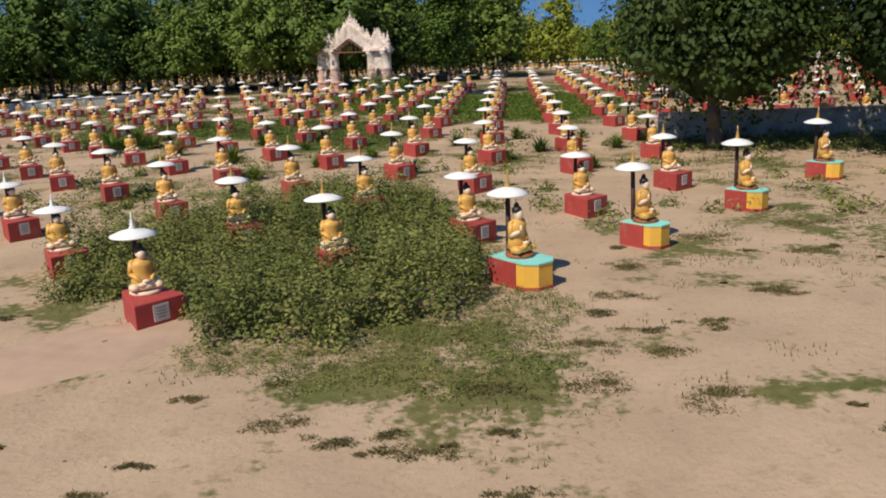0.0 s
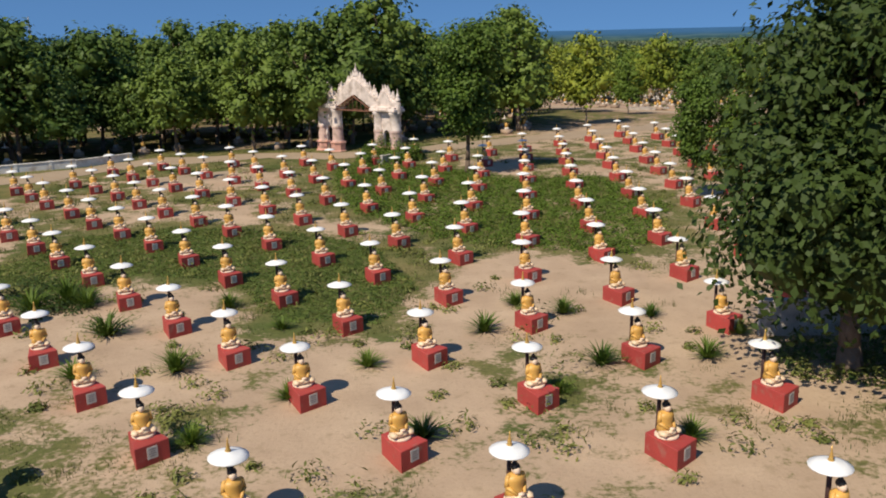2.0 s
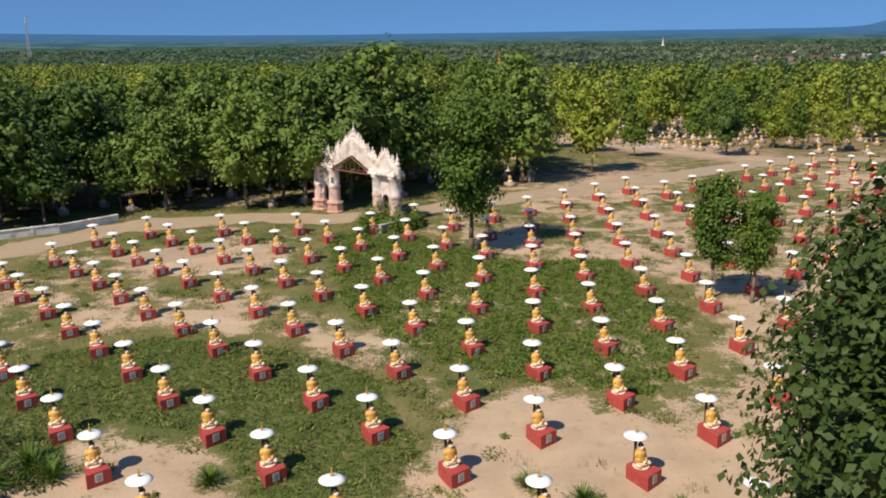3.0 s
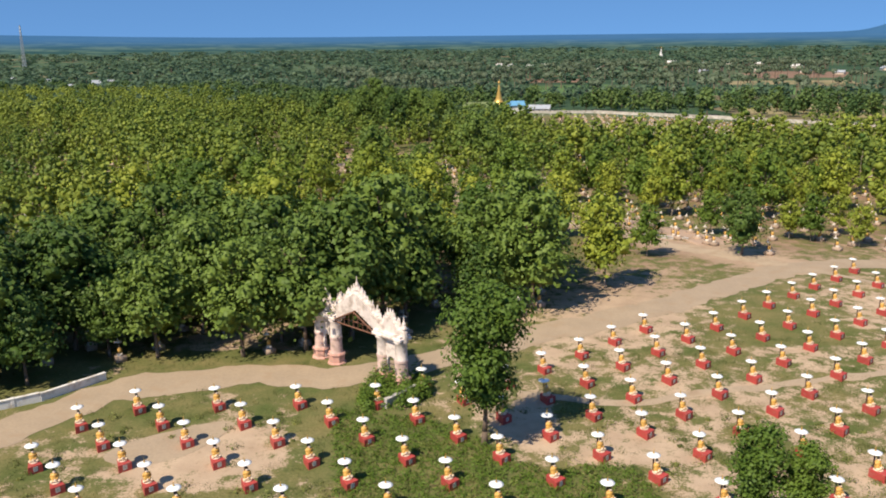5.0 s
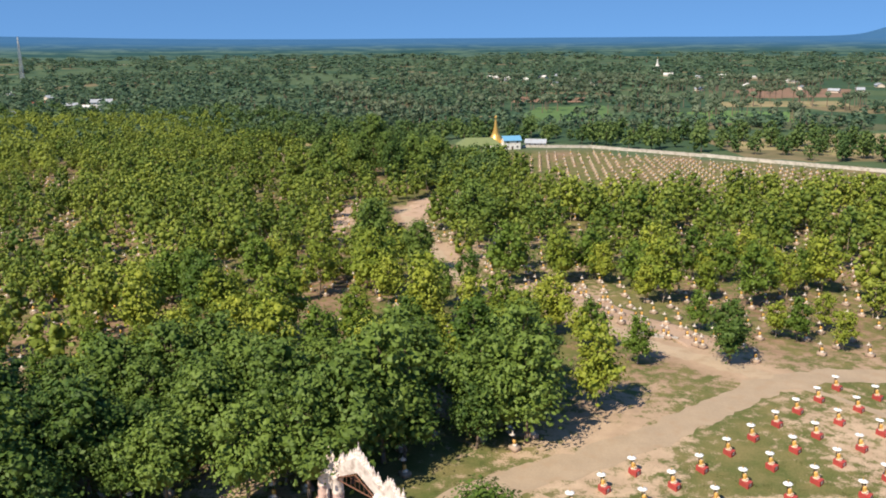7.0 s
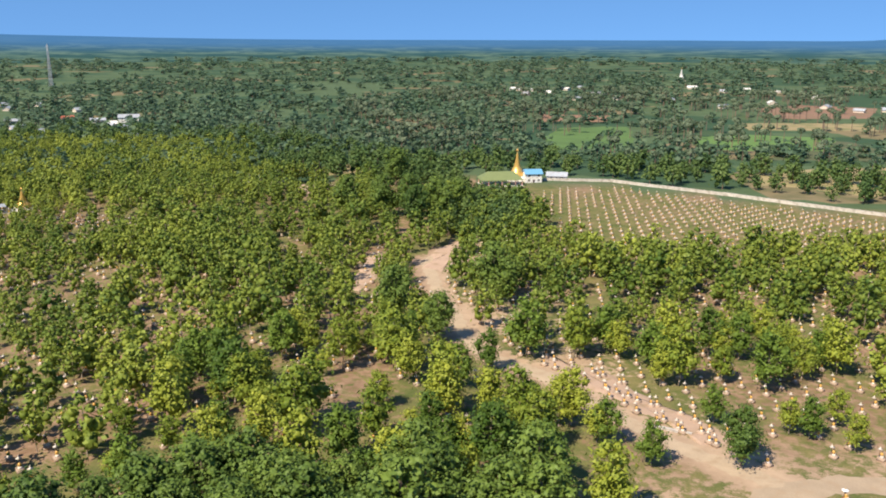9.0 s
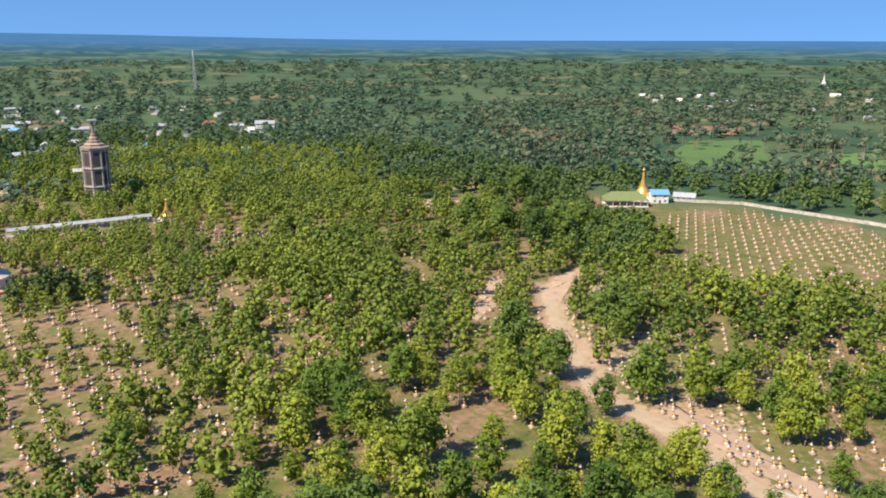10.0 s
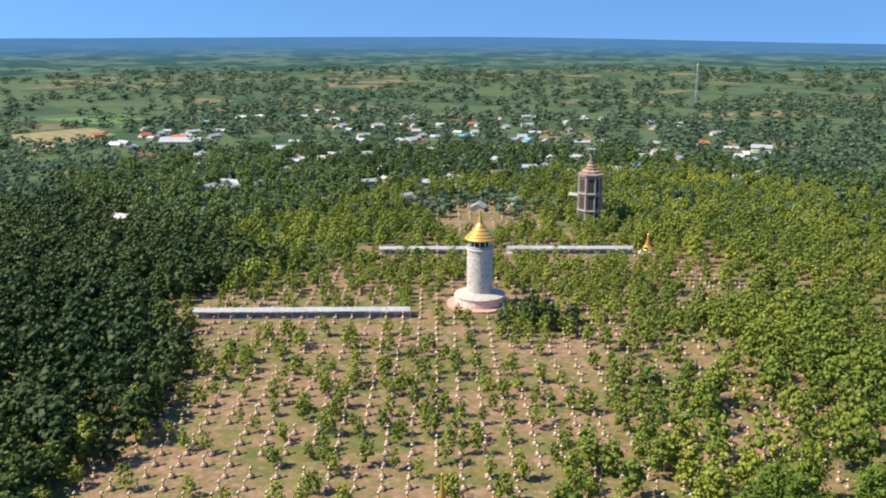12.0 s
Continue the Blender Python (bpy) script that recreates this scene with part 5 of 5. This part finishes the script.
# spiky grass clumps and a dark thorny bush on the open ground
def blade_clump(seed, radius, height, count):
    rs = np.random.RandomState(seed)
    a, r = rs.uniform(0, 6.28, count), radius * rs.uniform(0.25, 1.0, count)
    h = height * rs.uniform(0.35, 1.0, count) * (1.2 - 0.6 * r / radius)
    v, f = [], []
    for k in range(count):
        c, s = math.cos(a[k]), math.sin(a[k])
        w = 0.034
        for q, u in ((0.05, 0.0), (0.5, 0.72), (1.0, 1.0)):
            g = w * (1.0 - 0.85 * q)
            v += [(c * r[k] * q - s * g, s * r[k] * q + c * g, h[k] * u - 0.03), (c * r[k] * q + s * g, s * r[k] * q - c * g, h[k] * u - 0.03)]
        f += [(6 * k, 6 * k + 1, 6 * k + 3, 6 * k + 2), (6 * k + 2, 6 * k + 3, 6 * k + 5, 6 * k + 4)]
    return mesh_of("grass_clump", np.array(v), np.array(f), LEAF_MID, None, rs.rand(len(v)))


CLUMPS = [blade_clump(200 + k, 1.0, 0.85, 150) for k in range(3)]
rs = np.random.RandomState(29)
for k, (x, y, s) in enumerate(((-14.1, 54.9, 1.1), (-19.4, 60.1, 1.3), (-5.2, 55.0, 0.8), (-14.1, 64.6, 0.9), (0.4, 59.6, 1.0), (2.3, 64.0, 0.8), (4.8, 62.4, 0.9), (5.6, 54.8, 1.0),
                               (10.6, 55.4, 0.9), (7.6, 47.2, 0.8), (-2.4, 47.6, 0.9), (-11.2, 47.4, 0.8), (3.2, 51.6, 0.7), (-8.2, 51.4, 0.8), (-18.6, 54.2, 0.9), (9.4, 61.6, 0.7), (-10.3, 60.6, 0.7), (13.2, 58.6, 0.7), (-24.0, 66.0, 1.5), (-25.5, 64.5, 1.4), (-22.6, 65.2, 1.1))):
    c = new("grass_clump", CLUMPS[k % 3])
    c.matrix_basis = place(x, y, rs.uniform(0, 360), s * 1.4)
    tagged(c, "spiky clump of tall green grass on sand", "grass clump", "spiky grass clumps")
shrubs("dark_bush", [(-25.8, 63), (-22, 63.6), (-22.6, 67), (-25, 69.5), (-29, 70), (-28.5, 66)], 0.7, 0.9, 60, 0.08, "dark low thorny bush among the statues", 31, LEAF_DARK)


# ---- towers, walkways and shrines ----
def round_tower():
    e = tagged(new("round_tower"), "round white tower of niche tiers with a gilded conical roof", "tower")
    e.matrix_basis = pose(-235, 318, -3.6)
    def turned(name, profile, mat, seg=40, label="", parent=None, smooth=False):
        bm = bmesh.new()
        lathe(bm, profile, seg)
        return part(name, bm_mesh(name, bm, mat, smooth), parent or e, label)
    turned("platform", [(14.5, -1), (14.5, 1.0), (14.2, 1.1)], PINK, label="low pinkish paved platform")
    turned("drum", [(11.0, 0.9), (11.0, 4.6), (11.4, 4.7), (11.4, 5.0)], PLASTER, label="cream plastered drum")
    turned("drum_roof", [(11.4, 5.0), (9.5, 5.5), (6.2, 6.3), (6.0, 6.4)], CONCRETE, label="sloping tan drum roof")
    turned("shaft", [(5.35, 6.0), (5.35, 25.6), (5.0, 25.7)], WHITEWASH, label="pale shaft behind the niches")
    for k in range(16):
        z = 6.3 + k * 1.2
        bm = bmesh.new()
        lathe(bm, [(5.3, z), (5.75, z + 0.02), (5.75, z + 0.22), (5.3, z + 0.24)], 40)
        for i in range(30):
            a = 2 * math.pi * (i + 0.5 * (k % 2)) / 30
            box(bm, (0.34, 0.62, 1.0), (5.5 * math.cos(a), 5.5 * math.sin(a), z + 0.7), math.degrees(a))
        part("niche_tier", bm_mesh("niche_tier", bm, WHITEWASH), e, "white tier of niches")
    turned("gallery_floor", [(5.4, 25.5), (6.1, 25.6), (6.1, 26.1), (5.9, 26.15)], WHITEWASH)
    turned("railing", [(5.8, 26.1), (5.85, 26.2), (5.85, 27.1), (5.8, 27.15)], TIN, label="blue-grey gallery railing")
    turned("core", [(3.6, 26.0), (3.6, 30.4)], DARKNESS, 24, "dark gallery core")
    for i in range(14):
        a = 2 * math.pi * i / 14
        bm = bmesh.new()
        lathe(bm, [(0.28, 26.1), (0.24, 30.3)], 8)
        part("column", bm_mesh("column", bm, WHITEWASH), e, "", pose(5.3 * math.cos(a), 5.3 * math.sin(a), 0))
    prof = [(6.7, 30.0), (7.0, 30.4), (5.9, 31.3), (6.0, 31.6), (4.8, 32.5), (4.9, 32.8), (3.5, 33.9), (3.6, 34.2), (2.2, 35.4), (2.25, 35.7), (1.2, 37.0), (0.8, 38.6), (0.85, 38.9), (0.4, 40.6), (0.42, 40.9), (0.06, 45.0)]
    turned("roof", prof, GILT, 32, "gilded tiered conical roof", smooth=False)


round_tower()


def brick_tower():
    e = tagged(new("brick_tower"), "unfinished octagonal brick tower with bamboo scaffolding", "tower")
    e.matrix_basis = pose(-292, 495, -6.2, 0, 0, 12) @ Matrix.Diagonal((1.05, 1.05, 1.2, 1))
    BRICK = material("raw_brick_and_render", (0.25, 0.18, 0.15), 0.9, 0.25, 0.4, 6, 0.5, dirt=(0.26, 0.2, 0.18), dirt_amount=0.5)
    def turned(name, profile, mat, seg=8, label=""):
        bm = bmesh.new()
        lathe(bm, profile, seg)
        part(name, bm_mesh(name, bm, mat), e, label)
    turned("body", [(7.2, -1), (7.2, 27.5), (6.8, 27.6)], BRICK, label="raw brick octagonal body")
    for z in (9, 18, 27.3):
        turned("ledge", [(7.2, z), (8.1, z + 0.1), (8.1, z + 0.5), (7.2, z + 0.6)], CONCRETE)
    for i in range(8):
        a = 2 * math.pi * i / 8
        bm = bmesh.new()
        box(bm, (0.75, 0.75, 28), (7.2 * math.cos(a), 7.2 * math.sin(a), 13), math.degrees(a), bevel=0.05)
        part("pilaster", bm_mesh("pilaster", bm, CONCRETE), e, "stained plaster pilaster")
        bm = bmesh.new()
        limb(bm, (9.4 * math.cos(a + 0.2), 9.4 * math.sin(a + 0.2), 0), (9.1 * math.cos(a + 0.2), 9.1 * math.sin(a + 0.2), 31), 0.12, 0.1, seg=5)
        part("scaffold_pole", bm_mesh("scaffold_pole", bm, PALE_BARK), e, "bamboo scaffold pole")
        b = a + math.pi / 8
        for z in (4.6, 13.6, 22.8):
            bm = bmesh.new()
            # solid panel on the wall, its colour paints the opening's inner shade
            box(bm, (0.2, 3.6, 6.4), (6.72 * math.cos(b), 6.72 * math.sin(b), z), math.degrees(b))
            part("opening", bm_mesh("opening", bm, DARKNESS), e, "dark panel painted as an open window's shade")
    r = 7.6
    z = 27.8
    for k in range(5):
        turned("roof_tier", [(r, z), (r * 1.1, z + 0.3), (r * 1.1, z + 0.6), (r * 0.74, z + 1.3), (r * 0.72, z + 1.5)], PALE_STONE if k % 2 else BRICK, 8, "stepped roof tier")
        r, z = r * 0.68, z + 1.45
    turned("spire", [(1.0, z), (0.8, z + 4), (1.0, z + 4.2), (0.9, z + 5.5)], BRICK)
    bm = bmesh.new()
    box(bm, (5.0, 3.4, 0.5), (0, 0, z + 6.3), 20, bevel=0.05)
    for x, y in ((-2, -1.3), (2, -1.3), (2, 1.3), (-2, 1.3)):
        limb(bm, (x * 0.5, y * 0.5, z + 4), (x, y, z + 6.2), 0.1, 0.1, seg=5)
    part("top_shelter", bm_mesh("top_shelter", bm, TIN), e, "pale sheet shelter on the top")
    bm = bmesh.new()
    box(bm, (5.5, 4.0, 0.4), (-8.8, -3.5, 17), bevel=0.03)
    box(bm, (5.2, 0.2, 1.2), (-8.8, -5.3, 17.8))
    part("balcony", bm_mesh("balcony", bm, WHITEWASH), e, "white balcony")


brick_tower()


def walkway(a, b, label):
    """A long roofed corridor on posts."""
    e = tagged(new("covered_walkway"), label, "walkway")
    (xa, ya), (xb, yb) = a, b
    length, turn = math.hypot(xb - xa, yb - ya), math.degrees(math.atan2(yb - ya, xb - xa))
    e.matrix_basis = pose((xa + xb) / 2, (ya + yb) / 2, float(ground_z((xa + xb) / 2, (ya + yb) / 2)), 0, 0, turn)
    rs = np.random.RandomState(int(length))
    n = int(length / 6)
    step = length / n
    for k in range(n):
        bm = bmesh.new()
        o = [(-2.6, 3.3), (0, 4.4), (2.6, 3.3), (2.6, 3.42), (0, 4.55), (-2.6, 3.42)]
        lo = [bm.verts.new((-step * 0.497, y, z)) for y, z in o]
        hi = [bm.verts.new((step * 0.497, y, z)) for y, z in o]
        for i in range(6):
            bm.faces.new((lo[i], lo[(i + 1) % 6], hi[(i + 1) % 6], hi[i]))
        bm.faces.new(lo)
        bm.faces.new(hi[::-1])
        part("roof_sheet", bm_mesh("roof_sheet", bm, TIN), e, "", pose(-length / 2 + (k + 0.5) * step, 0, rs.uniform(-0.04, 0.04)))
    bm = bmesh.new()
    box(bm, (0.3, 0.3, 3.7), (0, 0, 1.6), bevel=0.02)
    post = bm_mesh("post", bm, WHITEWASH)
    for k in range(n + 1):
        for y in (-2.1, 2.1):
            part("post", post, e, "", pose(-length / 2 + k * step, y, 0))
    bm = bmesh.new()
    box(bm, (length, 4.6, 0.6), (0, 0, 0.1), bevel=0.03)
    part("floor", bm_mesh("floor", bm, CONCRETE), e)
    bm = bmesh.new()
    box(bm, (length, 0.15, 1.1), (0, 2.0, 0.9))
    part("parapet", bm_mesh("parapet", bm, WHITEWASH), e)


walkway((-315, 221), (-246, 285), "long walkway roofed with grey tin sheets on white posts")
walkway((-336, 352), (-289, 394), "long walkway roofed with grey tin sheets on white posts")
walkway((-284, 400), (-232, 446), "long walkway roofed with pale blue-grey tin sheets on white posts")


def stupa(x, y, height, radius, label, body):
    e = tagged(new("stupa"), label, "stupa")
    e.matrix_basis = place(x, y)
    for k in range(3):
        bm = bmesh.new()
        box(bm, (radius * (2.5 - 0.4 * k), radius * (2.5 - 0.4 * k), height * 0.06), (0, 0, height * (0.02 + 0.055 * k)), 0, 0.05)
        part("terrace", bm_mesh("terrace", bm, WHITEWASH), e, "white square terrace")
    bm = bmesh.new()
    r, h = radius, height
    lathe(bm, [(r * 0.95, h * 0.15), (r, h * 0.18), (r * 0.86, h * 0.24), (r * 0.62, h * 0.36), (r * 0.42, h * 0.44), (r * 0.44, h * 0.46), (r * 0.28, h * 0.56), (r * 0.30, h * 0.58), (r * 0.16, h * 0.70), (r * 0.19, h * 0.74), (r * 0.07, h * 0.86), (r * 0.02, h)], 28)
    part("bell", bm_mesh("bell", bm, body, True), e, "gilded bell and spire" if body is GILT else "white bell and spire")
    bm = bmesh.new()
    lathe(bm, [(r * 0.2, h * 0.9), (r * 0.16, h * 0.94), (r * 0.05, h * 0.96)], 12)
    part("umbrella", bm_mesh("umbrella", bm, GILT, True), e)


stupa(29, 556, 20, 4.8, "gilded stupa on white terraces at the field's edge", GILT)
stupa(-226, 452, 12, 4.0, "small gilded shrine at the end of the walkway", GILT)
stupa(-128, 176, 13, 2.2, "slim gilded shrine spire among the statues", GILT)
for k in range(9):
    stupa(-160 + 5.6 * k, 521 + 2.9 * k, 6.5, 1.5, "small whitewashed shrine in a row at the wood's edge", WHITEWASH)
stupa(420, 1750, 26, 6, "distant white and gilded stupa on the plain", WHITEWASH)


def house(x, y, turn, size, roof, walls, label, floors=1, category="house"):
    """House with walls, gabled roof, door and windows."""
    lx, ly = size
    h = 2.8 * floors
    e = tagged(new("house"), label, category, "village houses")
    e.matrix_basis = place(x, y, turn)
    bm = bmesh.new()
    o = [(-ly / 2, 0), (ly / 2, 0), (ly / 2, h), (0, h + ly * 0.26), (-ly / 2, h)]
    lo, hi = [bm.verts.new((-lx / 2, p, q)) for p, q in o], [bm.verts.new((lx / 2, p, q)) for p, q in o]
    for i in range(5):
        bm.faces.new((lo[i], lo[(i + 1) % 5], hi[(i + 1) % 5], hi[i]))
    bm.faces.new(lo)
    bm.faces.new(hi[::-1])
    part("body", bm_mesh("body", bm, walls), e)
    bm = bmesh.new()
    over, thick = 0.7, 0.15
    slope = 0.52
    w = ly / 2 + over
    o = [(-w, h - over * slope), (0, h + ly * 0.26), (w, h - over * slope), (w, h - over * slope + thick), (0, h + ly * 0.26 + thick + 0.06), (-w, h - over * slope + thick)]
    lo, hi = [bm.verts.new((-lx / 2 - over, p, q + 0.03)) for p, q in o], [bm.verts.new((lx / 2 + over, p, q + 0.03)) for p, q in o]
    for i in range(6):
        bm.faces.new((lo[i], lo[(i + 1) % 6], hi[(i + 1) % 6], hi[i]))
    bm.faces.new(lo)
    bm.faces.new(hi[::-1])
    part("roof", bm_mesh("roof", bm, roof), e)
    bm = bmesh.new()
    box(bm, (1.1, 0.08, 2.0), (0, -ly / 2 - 0.03, 1.0))
    part("door", bm_mesh("door", bm, POLE), e)
    for f in range(floors):
        for k in (-0.3, 0.3):
            bm = bmesh.new()
            # window as a solid panel, the room's shade put into its colour
            box(bm, (1.2, 0.08, 1.1), (k * lx, -ly / 2 - 0.03, 1.6 + 2.8 * f))
            part("window", bm_mesh("window", bm, DARKNESS), e)


for k, (x, y, turn, size, roof, walls, label) in enumerate(homes):
    house(x, y, turn, size, roof, walls, label, 2 if "two-storey" in label else 1)
house(38, 551, 10, (10, 8), BLUE_TIN, WHITEWASH, "small white and blue monastery building by the stupa", 2)
house(54, 560, -10, (12, 7), TIN, WHITEWASH, "low white monastery building by the stupa")


def pavilion():
    e = tagged(new("pavilion"), "open pavilion with a broad olive-yellow hipped roof", "pavilion")
    e.matrix_basis = place(18, 538, 8)
    bm = bmesh.new()
    lo = [bm.verts.new((x, y, 4.0)) for x, y in ((-13, -7.5), (13, -7.5), (13, 7.5), (-13, 7.5))]
    hi = [bm.verts.new((x, y, 8.2)) for x, y in ((-8, -0.3), (8, -0.3), (8, 0.3), (-8, 0.3))]
    for i in range(4):
        bm.faces.new((lo[i], lo[(i + 1) % 4], hi[(i + 1) % 4], hi[i]))
    bm.faces.new(lo[::-1])
    bm.faces.new(hi)
    part("roof", bm_mesh("roof", bm, OLIVE_TIN), e)
    bm = bmesh.new()
    box(bm, (25, 14, 0.9), (0, 0, 0.2), bevel=0.05)
    part("floor", bm_mesh("floor", bm, WHITEWASH), e)
    bm = bmesh.new()
    box(bm, (0.45, 0.45, 4.0), (0, 0, 2.2), bevel=0.03)
    post = bm_mesh("post", bm, PINK)
    for x in np.linspace(-12, 12, 7):
        for y in (-6.6, 6.6):
            part("post", post, e, "", pose(x, y, 0))


pavilion()


def mast(x, y, height):
    e = tagged(new("radio_mast"), "tall slim steel lattice mast on the plain", "mast")
    e.matrix_basis = place(x, y)
    corners = [(1, 1), (-1, 1), (-1, -1), (1, -1)]
    for a, b in corners:
        bm = bmesh.new()
        limb(bm, (a * 2.4, b * 2.4, 0), (a * 0.5, b * 0.5, height), 0.4, 0.3, seg=5)
        part("leg", bm_mesh("leg", bm, STEEL), e)
    bm = bmesh.new()
    n = 16
    for k in range(n):
        for q in (0, 1):
            z0, z1 = height * k / n, height * (k + 1) / n
            for i in range(4):
                (a, b), (c, d) = corners[i], corners[(i + 1) % 4]
                r0, r1 = 2.4 - 1.9 * k / n, 2.4 - 1.9 * (k + 1) / n
                if q:
                    limb(bm, (a * r0, b * r0, z0), (c * r1, d * r1, z1), 0.1, 0.1, seg=4)
                else:
                    limb(bm, (a * r0, b * r0, z0), (c * r0, d * r0, z0), 0.1, 0.1, seg=4)
    part("bracing", bm_mesh("bracing", bm, STEEL), e)
    for z in (0.86, 0.93):
        bm = bmesh.new()
        lathe(bm, [(0.9, height * z), (0.9, height * z + 3.0)], 8)
        part("antenna_drum", bm_mesh("antenna_drum", bm, WHITE), e, "white antenna drum")


mast(-662, 1392, 72)

# toddy palms on the plain
def palm(seed):
    rs = np.random.RandomState(seed)
    n = 56
    d = rs.normal(size=(n, 3))
    d /= np.linalg.norm(d, axis=1)[:, None]
    d[:, 2] = d[:, 2] * 0.8 + 0.15
    v, f = leaves(np.array((0, 0, 9.5)) + d * 2.0, 1.0, rs, d, 0.0, 0.5)
    a = np.array([(0.3, 0), (0, 0.3), (-0.3, 0), (0, -0.3)])
    tv = np.array([(p, q, -0.3) for p, q in a] + [(p * 0.7, q * 0.7, 9.3) for p, q in a])
    tf = np.array([(k, (k + 1) % 4, 4 + (k + 1) % 4, 4 + k) for k in range(4)]) + len(v)
    return np.concatenate([v, tv]), np.concatenate([f, tf]), np.concatenate([np.zeros(len(f), int), np.ones(4, int)])


rs = np.random.RandomState(55)
palms = []
for _ in range(2600):
    x, y = rs.uniform(-150, 650), rs.uniform(600, 1350)
    if float(waves(x, y, 70, 41)) + 0.5 * float(waves(x, y, 25, 42)) > 0.25 and abs(x) < y * 0.62:
        palms.append((x, y, rs.uniform(1.1, 1.7), rs.rand()))
merged_trees("palm_groves", [palm(k) for k in range(6)], palms, LEAF_PALM, BARK, "groves of grey-green fan palms")
